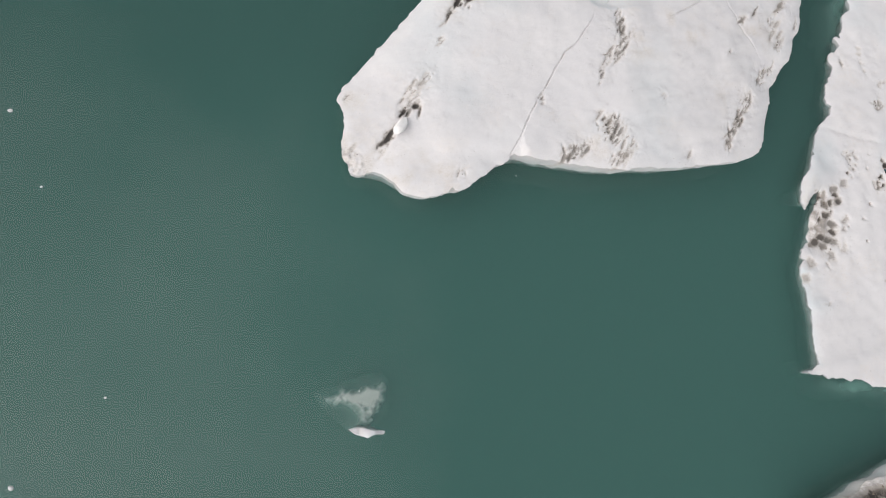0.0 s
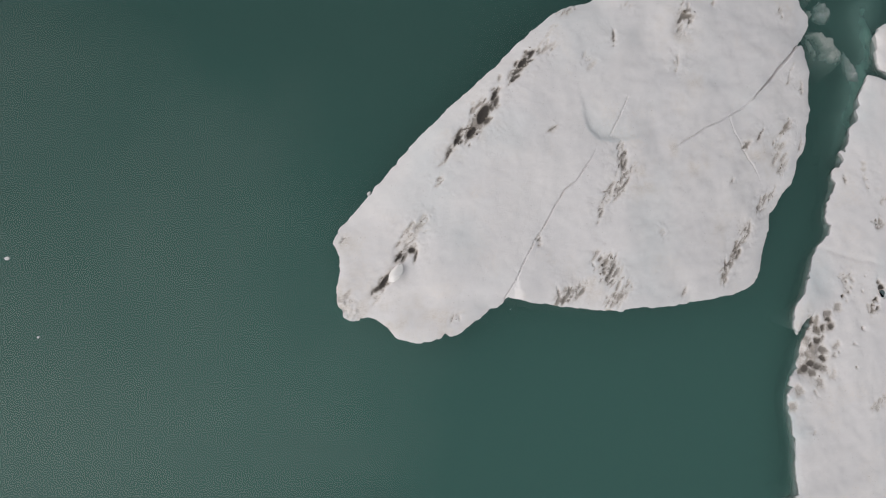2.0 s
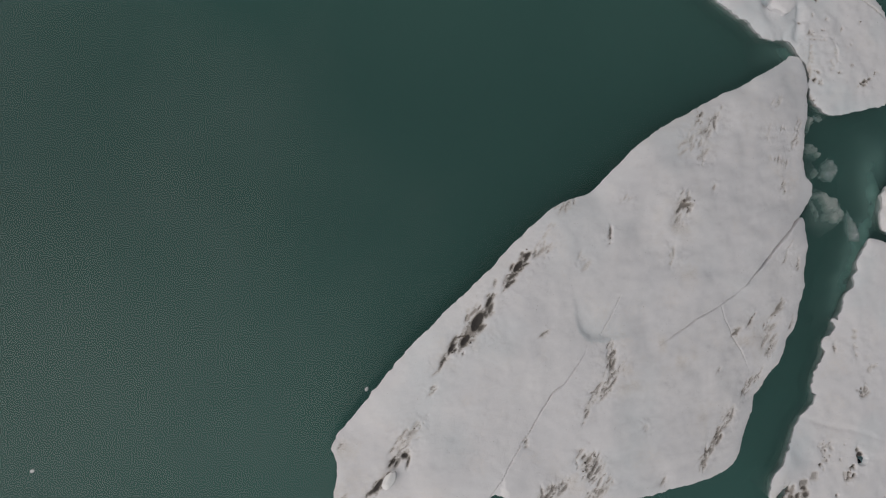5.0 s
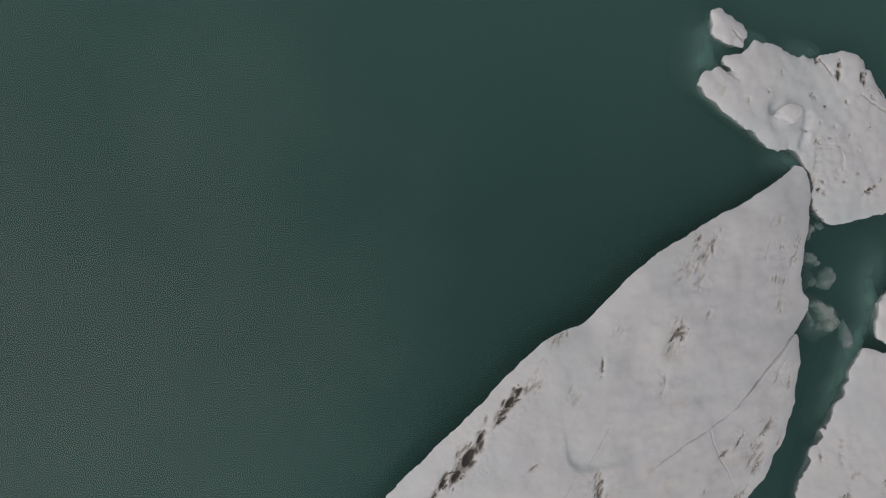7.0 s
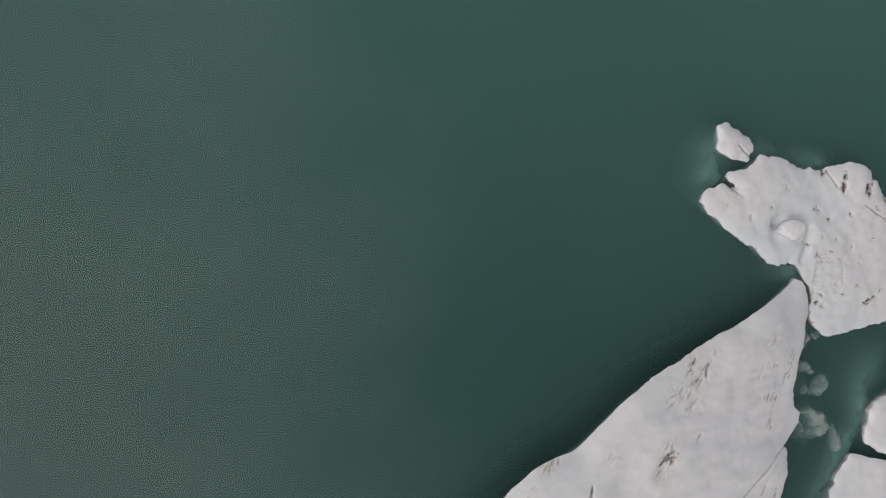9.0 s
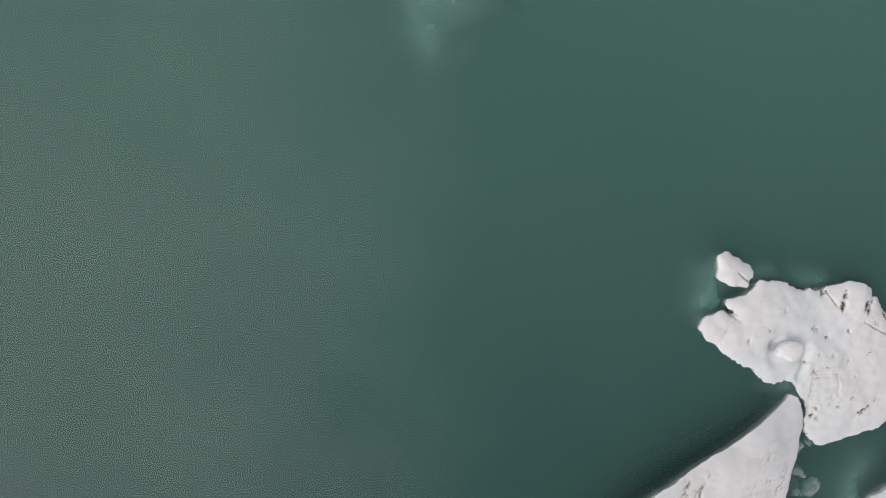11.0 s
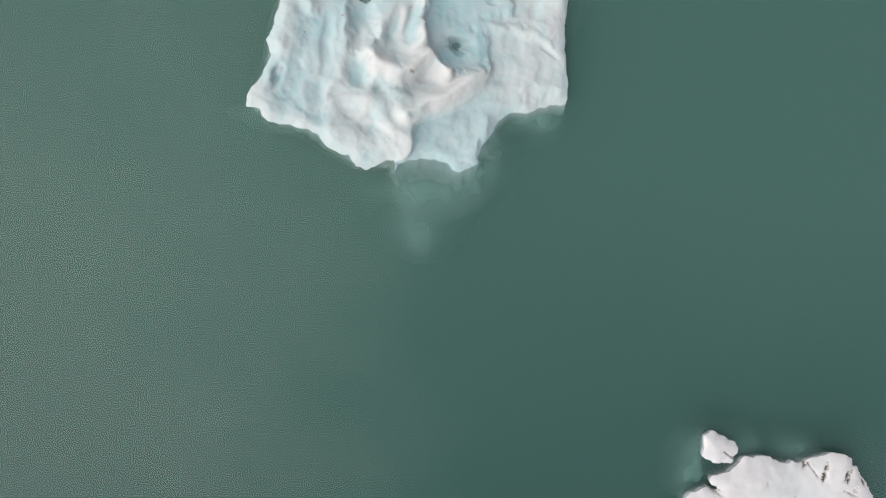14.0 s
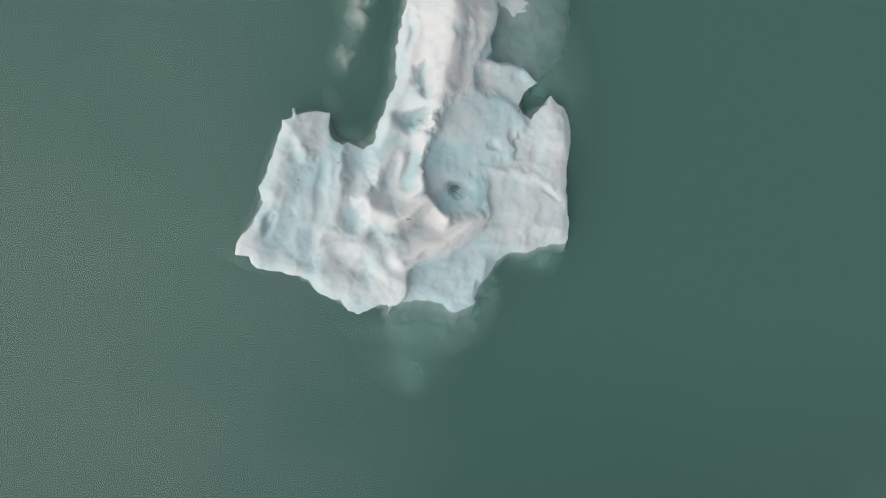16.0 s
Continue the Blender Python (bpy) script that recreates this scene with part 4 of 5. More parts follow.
def ragged_floe():
    berg = thing("iceberg", 51.6, 70.6, 0.0, "low ragged white iceberg pocked with dark silt holes", "iceberg")
    rim = worn_outline(RAGGED_NORTH + RAGGED_SOUTH, 0.17, 0.14, 51)
    patches = RAGGED_SILT + RAGGED_MORE
    pits = melt_pits([(*p[:5], p[5], min(1.0, 1.3 * p[6])) for p in patches], 52, 70, 0.72, 0.5) + RAGGED_GASHES

    def height(x, y, d):
        z = 0.95 + 0.15 * fbm(x, y, 5, 53, 4) + 0.05 * fbm(x, y, 1.1, 54, 3) + 0.3 * np.exp(-((x - 58.9) / 3) ** 2 - ((y - 77.3) / 3) ** 2)
        # curled trough round the boulder, open to the south
        r = np.hypot(x - 50.4, y - 71.2)
        z -= 0.25 * np.exp(-((r - 2.2) / 0.8) ** 2) * np.clip(0.4 + 0.8 * np.sin(np.arctan2(y - 71.2, x - 50.4) - 0.6), 0, 1)
        trough, _ = cut(x, y, [(52.5, 71.8), (52.4, 69.8), (52.1, 68.3), (51.9, 67.5)], 0.4, 0.55)
        hollow = 0.75 * np.exp(-((x - 48.3) / 0.7) ** 2 - ((y - 72.5) / 0.6) ** 2)
        z -= trough + hollow
        dirt = np.zeros(len(x))
        for line in RAGGED_CRACKS:
            c, _ = cut(x, y, line, 0.35, 0.06)
            z -= c
            dirt = np.maximum(dirt, c * 2.4)
        for line in RAGGED_SEAMS:
            c, _ = cut(x, y, line, 0.07, 0.09)
            z -= c
            dirt = np.maximum(dirt, 4.0 * c * np.clip(0.6 + fbm(x, y, 0.9, 58, 3), 0, 1))
        sink, silt = press_pits(x, y, pits, 0.25)
        z -= sink + 0.12 * np.exp(-d / 0.3) + 0.3 * np.exp(-d / 1.4)
        blue = np.clip(0.12 + 0.25 * fbm(x, y, 5, 55, 3), 0, 0.4) + 0.8 * hollow + 0.35 * trough
        return np.maximum(z, 0.1), np.clip(np.maximum(dirt, silt), 0, 1), np.clip(blue, 0, 1)

    spots = pit_spots([p for p in patches if p[6] > 0.3], 0.15)
    for line in RAGGED_CRACKS:
        spots += line_spots(line, 0.13, 0.5)
    for line in RAGGED_SEAMS:
        spots += line_spots(line, 0.1, 0.4)
    spots += [(50.0, 70.6, 3.2, 0.22)]
    ice_body("body", berg, rim, height, ICE, 0.32, spots, 56, skirt=FOOT, lean=0.75)
    stones(berg, patches, height, rim, 70, 57)


ragged_floe()


def ice_knob():
    berg = thing("ice_floe", 42.5, 81.0, 0.0, "small rounded white floe nudging the ragged iceberg", "ice floe")
    rim = worn_outline([(40.3, 80.5), (40.2, 81.8), (40.2, 82.8), (41.0, 83.2), (41.9, 83.0), (42.2, 82.7), (42.8, 82.5), (43.3, 82.0), (44.4, 81.7), (44.8, 81.2),
                        (44.8, 80.3), (44.3, 79.1), (43.2, 79.1), (41.8, 79.6)], 0.17, 0.12, 61)

    def height(x, y, d):
        z = 0.75 + 0.12 * fbm(x, y, 2, 62, 4) - 0.35 * np.exp(-d / 0.4)
        c, _ = cut(x, y, [(42.8, 80.9), (44.0, 80.0), (44.7, 79.5)], 0.3, 0.1)
        return z - c, np.clip(c * 2, 0, 1), np.clip(0.2 * fbm(x, y, 2, 63, 2), 0, 1)
    ice_body("body", berg, rim, height, ICE, 0.25, line_spots([(42.8, 80.9), (44.0, 80.0), (44.7, 79.5)], 0.1, 0.5), 64, skirt=FOOT, lean=0.7)


ice_knob()


def boulder(name, x, y, z, size, seed, label, category, turn=0.0, material=None, group=""):
    """A lump of ice with flats and worn edges; size: its three widths."""
    bm = bmesh.new()
    bmesh.ops.create_icosphere(bm, subdivisions=4, radius=0.5)
    rng = random.Random(seed)
    cuts = []
    for _ in range(9):
        n = Vector((rng.gauss(0, 1), rng.gauss(0, 1), rng.gauss(0, 0.8))).normalized()
        cuts.append((n, rng.uniform(0.33, 0.46)))
    for v in bm.verts:
        for n, reach in cuts:
            over = v.co.dot(n) - reach
            if over > 0:
                v.co -= n * over * 0.85
        v.co += v.normal * 0.03 * noise.fractal(v.co * 4 + Vector((seed, 0, 0)), 1.0, 2.0, 4)
        v.co = Vector((v.co.x * size[0], v.co.y * size[1], v.co.z * size[2]))
    for f in bm.faces:
        f.smooth = True
    me = bpy.data.meshes.new(name)
    bm.to_mesh(me)
    bm.free()
    for key in ("dirt", "blue"):
        me.attributes.new(key, "FLOAT", "POINT")
    me.materials.append(material or ICE)
    ob = new(name, me)
    ob.matrix_world = pose(x, y, z, 0, 0, turn)
    return tagged(ob, label, category, group)


def ice_slab():
    slab = thing("ice_boulder", 49.8, 71.8, 0.8, "wedge-shaped white ice boulder lying on the ragged iceberg", "ice boulder")
    rim = worn_outline([(48.1, 71.6), (48.5, 72.2), (48.9, 72.5), (49.5, 72.8), (50.1, 72.9), (50.7, 72.9), (51.2, 72.6), (51.4, 71.9), (51.1, 71.4), (50.6, 70.8), (50.0, 70.6), (49.5, 70.8), (48.9, 71.1), (48.4, 71.3)], 0.12, 0.06, 65)

    def height(x, y, d):
        z = 1.75 + 0.12 * (x - 49.8) + 0.08 * fbm(x, y, 1.2, 66, 3) - 0.25 * np.exp(-d / 0.25)
        return z, np.zeros(len(x)), np.clip(0.1 * fbm(x, y, 1.5, 67, 2), 0, 1)
    ice_body("body", slab, rim, height, ICE, 0.14, (), 68, skirt=((0.85, 0.03), (0.65, 0.06), (0.45, 0.02), (0.35, -0.1)), lean=0.1)


ice_slab()
boulder("ice_boulder", 3.0, 21.7, 3.35, (1.9, 1.05, 0.9), 8, "smooth white ice lump beside the silted crevasse", "ice boulder", 55, CLEAN_ICE)

# ---------------------------------------------------------------- the sculpted blue-white berg

SCULPT_WEST = [
    (0.7, 125.2), (-0.7, 125.2), (-1.6, 124.9), (-1.8, 125.4), (-2.0, 125.3), (-2.0, 124.7), (-2.7, 124.5), (-2.8, 123.8), (-3.1, 123.2),
    (-3.3, 121.8), (-3.8, 120.0), (-4.1, 119.4), (-3.9, 118.4), (-4.2, 117.5), (-4.8, 116.6), (-5.5, 115.7), (-5.8, 115.0), (-5.7, 114.4),
    (-5.3, 114.3), (-4.8, 114.2), (-4.6, 113.7), (-4.0, 113.2), (-3.3, 113.1), (-2.4, 113.2), (-1.2, 112.8), (-0.2, 112.5), (0.1, 112.0),
    (0.6, 111.4), (1.5, 111.2), (2.2, 111.1), (2.5, 110.5), (2.8, 110.1), (3.7, 109.8), (4.4, 110.2), (5.0, 110.6), (5.8, 110.6)]
SCULPT_SHELF = [(6.2, 109.5), (7.2, 107.1), (9.6, 105.8), (12.5, 106.4), (15.8, 108.6), (18.6, 111.2), (20.0, 112.9)]
SCULPT_EAST = [
    (20.9, 114.4), (21.2, 115.8), (21.0, 117.3), (20.7, 119.5), (20.3, 120.5), (20.1, 122.8), (20.2, 123.8), (20.0, 126.1),
    (19.5, 127.2), (18.7, 127.7), (18.2, 128.2), (17.8, 127.4), (17.1, 126.7), (16.6, 126.1), (15.9, 126.6), (15.6, 127.2), (15.9, 128.4),
    (16.5, 128.8), (17.2, 129.5), (18.6, 130.7), (19.5, 132.5), (19.3, 135.7), (18.5, 139.2), (15.9, 142.7), (11.3, 143.8), (7.7, 142.7), (6.1, 139.2)]
SCULPT_NORTH = [
    (5.9, 133.6), (5.6, 131.6), (5.4, 129.3), (5.4, 127.6), (4.8, 126.3), (4.3, 124.8), (4.1, 123.2), (3.4, 122.8), (2.5, 123.1), (2.2, 123.3), (1.7, 122.9), (0.8, 123.6)]


def sculpted_berg():
    berg = thing("iceberg", 7.0, 120.0, 0.0, "sculpted blue-white iceberg with ridges, hollows and a drowned shelf", "iceberg")
    rim = worn_outline(SCULPT_WEST + SCULPT_SHELF + SCULPT_EAST + SCULPT_NORTH, 0.2, 0.10, 71)
    # ridges: line, height, half width
    ridges = [
        ([(-1.9, 124.7), (-2.4, 121.7), (-3.2, 118.4), (-4.4, 115.3)], 2.2, 2.0),
        ([(2.0, 122.9), (1.8, 120.9), (1.7, 119.4)], 2.0, 0.7),
        ([(1.3, 118.2), (0.7, 115.9), (0.3, 113.6)], 1.9, 0.9),
        ([(-2.0, 114.3), (0.6, 113.3), (3.1, 111.8), (5.3, 112.2)], 2.0, 1.6),
        ([(8.5, 140.8), (8.9, 134.0), (8.8, 129.8), (8.5, 126.5)], 5.2, 2.0),
        ([(8.5, 126.5), (8.3, 123.1), (7.6, 120.3)], 4.6, 0.9),
        ([(6.3, 133.0), (6.5, 130.0), (5.8, 126.5), (5.0, 124.4)], 3.0, 1.4),
        ([(3.9, 120.3), (4.7, 121.7), (6.1, 121.9)], 2.4, 1.0),
        ([(4.1, 118.5), (6.0, 117.8), (7.8, 119.0), (9.1, 119.3), (10.1, 118.0)], 4.0, 0.9),
        ([(6.8, 114.5), (8.5, 115.3), (10.5, 116.6), (13.0, 118.4)], 3.7, 0.9),
        ([(3.8, 115.5), (5.7, 113.8), (7.2, 112.5)], 2.6, 1.7),
        ([(11.5, 133.5), (11.5, 130.8), (11.0, 128.3)], 2.8, 1.4),
        ([(13.5, 129.4), (15.3, 129.3)], 1.1, 1.2),
        ([(18.1, 127.2), (19.0, 124.2), (18.6, 121.9)], 1.5, 1.6),
        ([(13.0, 122.2), (15.6, 121.7), (17.8, 121.2), (20.2, 119.6)], 1.5, 0.7),
        ([(16.4, 117.8), (18.6, 117.1)], 0.9, 1.6)]
    # lower fields within the ridges: outline, height, blueness, softness of the border
    fields = [
        ([(8.4, 125.9), (8.2, 123.3), (7.8, 120.1), (9.1, 119.3), (10.4, 117.8), (13.3, 118.7), (14.0, 120.5), (13.0, 122.3), (15.3, 122.9), (15.8, 125.2),
          (16.1, 127.1), (14.7, 127.7), (12.4, 127.9), (11.6, 128.8), (10.1, 127.4)], 1.05, 0.9, 0.35),
        ([(1.7, 118.9), (2.6, 119.2), (3.7, 118.6), (3.9, 117.5), (2.9, 116.4), (1.9, 116.5)], 0.9, 0.75, 0.35),
        ([(2.1, 123.3), (4.0, 123.2), (3.9, 119.9), (3.2, 119.4), (2.1, 119.1)], 0.5, 0.7, 0.3),
        ([(0.6, 125.1), (1.8, 123.2), (1.7, 119.4), (0.8, 116.7), (0.1, 113.7), (-2.0, 113.6), (-1.5, 119.2)], 0.95, 0.85, 0.7),
        ([(11.9, 129.5), (14.0, 130.0), (15.6, 130.2), (16.5, 128.9), (15.7, 127.5), (16.2, 126.4), (13.8, 127.4), (12.3, 128.0), (11.6, 128.8)], 0.65, 0.5, 0.4),
        ([(6.8, 128.9), (7.4, 129.3), (7.6, 128.0), (7.2, 127.3), (6.6, 127.7)], 1.6, 0.7, 0.25),
        ([(6.0, 125.5), (6.9, 125.8), (7.6, 126.1), (7.7, 124.8), (6.9, 124.1), (6.4, 124.4)], 1.2, 0.8, 0.25),
        ([(10.1, 120.6), (11.0, 120.6), (11.5, 120.2), (11.4, 119.6), (10.6, 119.8)], 0.03, 1.0, 0.25),
        ([(-3.0, 123.1), (-2.4, 123.6), (-1.5, 123.0), (-0.7, 122.6), (-0.8, 121.5), (-1.9, 121.3), (-2.7, 122.1)], 1.3, 0.75, 0.35),
        ([(-3.7, 116.0), (-3.4, 117.4), (-2.8, 117.8), (-3.1, 116.7)], 1.0, 0.6, 0.15),
        ([(14.0, 121.2), (15.7, 121.8), (17.7, 121.4), (20.3, 119.7), (20.7, 115.7), (18.7, 114.4), (16.4, 115.1), (14.7, 114.9), (14.0, 117.2)], 0.75, 0.45, 0.4),
        ([(5.5, 129.0), (6.2, 130.7), (6.2, 132.9), (5.9, 133.1), (5.7, 131.0)], 1.4, 0.8, 0.3),
        ([(15.2, 125.3), (15.8, 125.1), (16.3, 123.8), (15.7, 123.1), (15.1, 124.0)], 0.55, 0.9, 0.25),
        ([(5.0, 116.8), (6.2, 116.6), (6.4, 115.5), (5.3, 115.1), (4.5, 115.9)], 1.5, 0.6, 0.4),
        ([(10.2, 132.5), (11.0, 132.1), (11.1, 130.0), (10.4, 129.4), (9.9, 131.0)], 2.2, 0.6, 0.4)]
    shelf_rim = np.array([(6.0, 110.8), (7.3, 111.7), (7.5, 113.7), (9.4, 114.2), (11.1, 115.0), (13.5, 116.6), (14.7, 115.3), (16.3, 115.4), (19.0, 114.4),
                          (20.8, 115.1), (24.1, 113.5), (19.7, 108.5), (10.7, 104.2), (5.6, 106.6)])

    east_rim = np.array([(14.3, 130.1), (13.6, 129.9), (13.0, 130.0), (12.4, 130.1), (12.6, 130.7), (12.2, 131.8), (12.6, 132.6), (12.8, 134.6), (12.5, 137.8), (10.7, 141.4), (10.4, 145.7), (20.9, 147.1),
                         (22.9, 129.5), (17.2, 129.2), (16.3, 129.7), (15.5, 130.2)])
    # melt hollows: x, y, half length, half width, degrees, depth, blueness
    hollows = [
        (-2.3, 122.7, 0.8, 0.7, 0, 0.35, 0.5), (-1.4, 121.9, 0.7, 0.5, 0, 0.3, 0.5), (-3.1, 116.9, 1.0, 0.28, 65, 0.45, 0.5), (2.6, 117.8, 1.0, 0.9, 80, 0.6, 0.8),
        (4.5, 116.4, 0.6, 0.5, 0, 0.4, 0.5), (7.0, 128.5, 0.9, 0.5, 85, 0.5, 0.7), (6.9, 124.8, 0.9, 0.7, 40, 0.75, 0.95), (6.1, 125.3, 0.5, 0.5, 0, 0.3, 0.4),
        (7.0, 121.5, 1.3, 0.5, 78, 0.5, 0.8), (5.5, 121.1, 1.2, 0.5, 85, 0.4, 0.5), (13.6, 124.1, 0.5, 0.45, 0, 0.45, 0.6), (15.3, 124.7, 0.8, 0.45, 100, 0.45, 0.6),
        (12.1, 128.6, 1.0, 0.7, 90, 0.4, 0.8), (9.8, 131.7, 1.3, 0.6, 0, 0.3, 0.4), (12.1, 130.7, 1.1, 0.5, 100, 0.6, 0.9), (10.1, 119.1, 1.2, 0.8, 0, 0.5, 1.0)]
    hollows += [
        (10.6, 120.4, 0.6, 0.3, -15, 0.9, 1.0), (2.6, 114.1, 0.7, 0.5, 0, 0.25, 0.3), (4.1, 113.0, 0.8, 0.4, 20, 0.25, 0.35), (1.1, 115.8, 0.7, 0.5, 40, 0.3, 0.4),
        (7.3, 114.6, 0.4, 0.3, 0, 0.2, 0.3), (-0.4, 115.8, 1.2, 0.8, 80, 0.3, 0.6), (18.9, 120.2, 0.9, 0.3, -35, 0.3, 0.4), (0.6, 119.6, 2.2, 0.5, 82, 0.35, 0.6),
        (3.0, 121.6, 1.7, 0.7, 84, 0.5, 0.7), (8.3, 117.4, 0.6, 0.4, 20, 0.3, 0.3), (17.4, 123.6, 0.9, 0.5, 70, 0.2, 0.3), (5.9, 118.8, 0.8, 0.4, 20, 0.3, 0.4)]
    rng = np.random.default_rng(83)
    hollows += [(rng.uniform(-4, 19), rng.uniform(112, 136), *sorted(rng.uniform(0.15, 0.5, 2))[::-1], rng.uniform(50, 110), rng.uniform(0.05, 0.15), 0.25) for _ in range(30)]
    specks = [(rng.uniform(-2, 19), rng.uniform(112, 135), rng.uniform(0.08, 0.2), rng.uniform(0.05, 0.09), rng.uniform(0, 3), 1.0) for _ in range(9)]

    def height(x, y, d):
        wx = x + 0.4 * fbm(x, y, 3.0, 72, 3, 0.45)
        wy = y + 0.4 * fbm(x, y, 3.0, 73, 3, 0.45)
        stack = np.zeros(len(x))
        for line, high, half in ridges:
            r, _ = line_distance(wx, wy, line)
            h = 0.6 * high * (0.58 * np.exp(-(r / (2.0 * half)) ** 2) + 0.42 * np.exp(-(r / (0.9 * half)) ** 1.7))
            stack += np.exp(5.0 * h)
        z = np.maximum(np.log(stack / len(ridges) + 1e-9) / 5.0, 0) + 0.65
        blue = np.clip(0.52 - 0.27 * z, 0, 0.4)
        # melt has rounded everything into soft swells
        swell = fbm(wx, wy, 3.6, 77, 3, 0.42)
        flute = fbm(wx, 0.4 * wy, 1.5, 87, 3, 0.5)
        z += 0.2 * swell + 0.06 * flute + 0.07 * fbm(wx, wy, 1.4, 96, 4, 0.55)
        blue += 0.3 * np.clip(-swell, 0, 1) + 0.3 * np.clip(-flute, 0, 1) + 0.04
        fx, fy = x + 0.5 * fbm(x, y, 2.4, 74, 3, 0.4) + 0.2 * fbm(x, y, 0.9, 94, 4, 0.6), y + 0.5 * fbm(x, y, 2.4, 75, 3, 0.4) + 0.2 * fbm(x, y, 0.9, 95, 4, 0.6)
        for outline, low, cold, soft in fields:
            q = np.array(outline)
            r, _ = line_distance(fx, fy, q, True)
            w = np.where(inside(q, fx, fy), r, -r) / (1.4 * soft)
            w = np.clip(0.5 + 0.5 * w, 0, 1)
            w = w * w * (3 - 2 * w)
            z = z * (1 - w) + w * (low + 0.22 * swell + 0.05 * flute)
            blue = blue * (1 - w) + w * cold * np.clip(0.8 - 0.35 * swell, 0.3, 1)
        for hx, hy, long, wide, turn, deep, cold in hollows:
            near = np.nonzero((np.abs(x - hx) < 2.4 * long) & (np.abs(y - hy) < 2.4 * long))[0]
            dx, dy = wx[near] - hx, wy[near] - hy
            c, s = math.cos(radians(turn)), math.sin(radians(turn))
            q = np.hypot((dx * c + dy * s) / long, (dy * c - dx * s) / wide)
            bowl = 1 / (1 + np.exp((q - 0.85) * 5.0))
            z[near] += 0.7 * deep * (0.08 * np.exp(-((q - 1.25) / 0.25) ** 2) - bowl)
            blue[near] = np.maximum(blue[near], cold * bowl) - 0.15 * np.exp(-((q - 1.25) / 0.3) ** 2)
        pool = np.exp(-((wx - 10.8) / 0.7) ** 2 - ((wy - 120.2) / 0.4) ** 2)
        z = np.maximum(z, 0.05) * (1 - pool) - 0.22 * pool
        # the drowned shelf in the south-east sinks away outwards
        r, _ = line_distance(wx, wy, shelf_rim, True)
        w = np.clip(0.5 + np.where(inside(shelf_rim, wx, wy), r, -r) / (0.5 + 1.6 * np.clip((x - 13.4) / 2, 0, 1)), 0, 1)
        ey = y + 0.5 * fbm(x, y, 2.4, 86, 4, 0.5)
        sunk = 0.55 - 0.06 * np.clip(114.3 - ey, 0, 4) - 0.33 * np.clip(111.3 - ey, 0, 8) - 0.65 * np.clip(x + 0.5 * fbm(x, y, 2.0, 89, 3) - 13.4, 0, 8) * np.clip((115.9 - y) / 2.5, 0, 1)
        z = z * (1 - w) + w * (sunk + 0.13 * fbm(x, y, 2.4, 74, 3))
        blue = blue * (1 - w) + w * 0.7
        z -= 0.3 * np.clip(117.6 - y + 0.5 * fbm(x, y, 2, 88, 3), 0, 5) * np.clip((x - 14.9) / 2, 0, 1) * (1 - w)
        z -= 0.9 * np.clip(1 - np.hypot(x - 20.6, y - 113.6) / 3.0, 0, 1) * (1 - 0.5 * w)
        # and so does the one in the north-east
        r, _ = line_distance(wx, wy, east_rim, True)
        low = np.clip(0.5 + np.where(inside(east_rim, wx, wy), r, -r) / 0.4, 0, 1)
        far = np.clip(x - 12.6, 0, 12)
        z = z * (1 - low) + low * (-0.04 - 0.010 * far ** 2 - 0.06 * np.maximum(far - 5, 0) ** 2 + 0.12 * fbm(x, y, 1.8, 90, 4))
        blue = blue * (1 - low) + low * (0.55 + 0.2 * fbm(x, y, 2.5, 92, 3))
        w = np.maximum(w, low)
        z += 0.028 * fbm(x, y, 0.9, 78, 4, 0.6)
        rimmed = np.clip(d / 0.7, 0, 1) ** 0.7
        z = np.where((w > 0.5) | (z < 0.1), z, 0.1 + (z - 0.1) * (0.72 + 0.28 * rimmed))
        blue += 0.10 * fbm(x, y, 3.0, 79, 3)
        dirt = 0.85 * np.exp(-((y - 117.8 + 0.15 * (x - 6.6)) / 0.12) ** 2 - ((x - 6.6) / 1.2) ** 2) * (lattice(x * 2.3, y * 2.3, 80) > -0.1)
        dirt = np.maximum(dirt, press_pits(x, y, specks)[1])
        return z, np.clip(dirt, 0, 1), np.clip(blue, 0, 1)

    ice_body("body", berg, rim, height, WET_ICE, 0.125, (), 81, lean=0.3,
             skirt=((0.8, 0.02), (0.5, 0.05), (0.2, 0.06), (-0.1, 0.1), (-0.35, 0.25), (-0.8, 0.5), (-1.5, 0.8), (-3.0, 1.0), (-4.5, 1.0)))
    return berg


sculpted = sculpted_berg()

# ---------------------------------------------------------------- drowned feet of the bergs, brash and crumbs


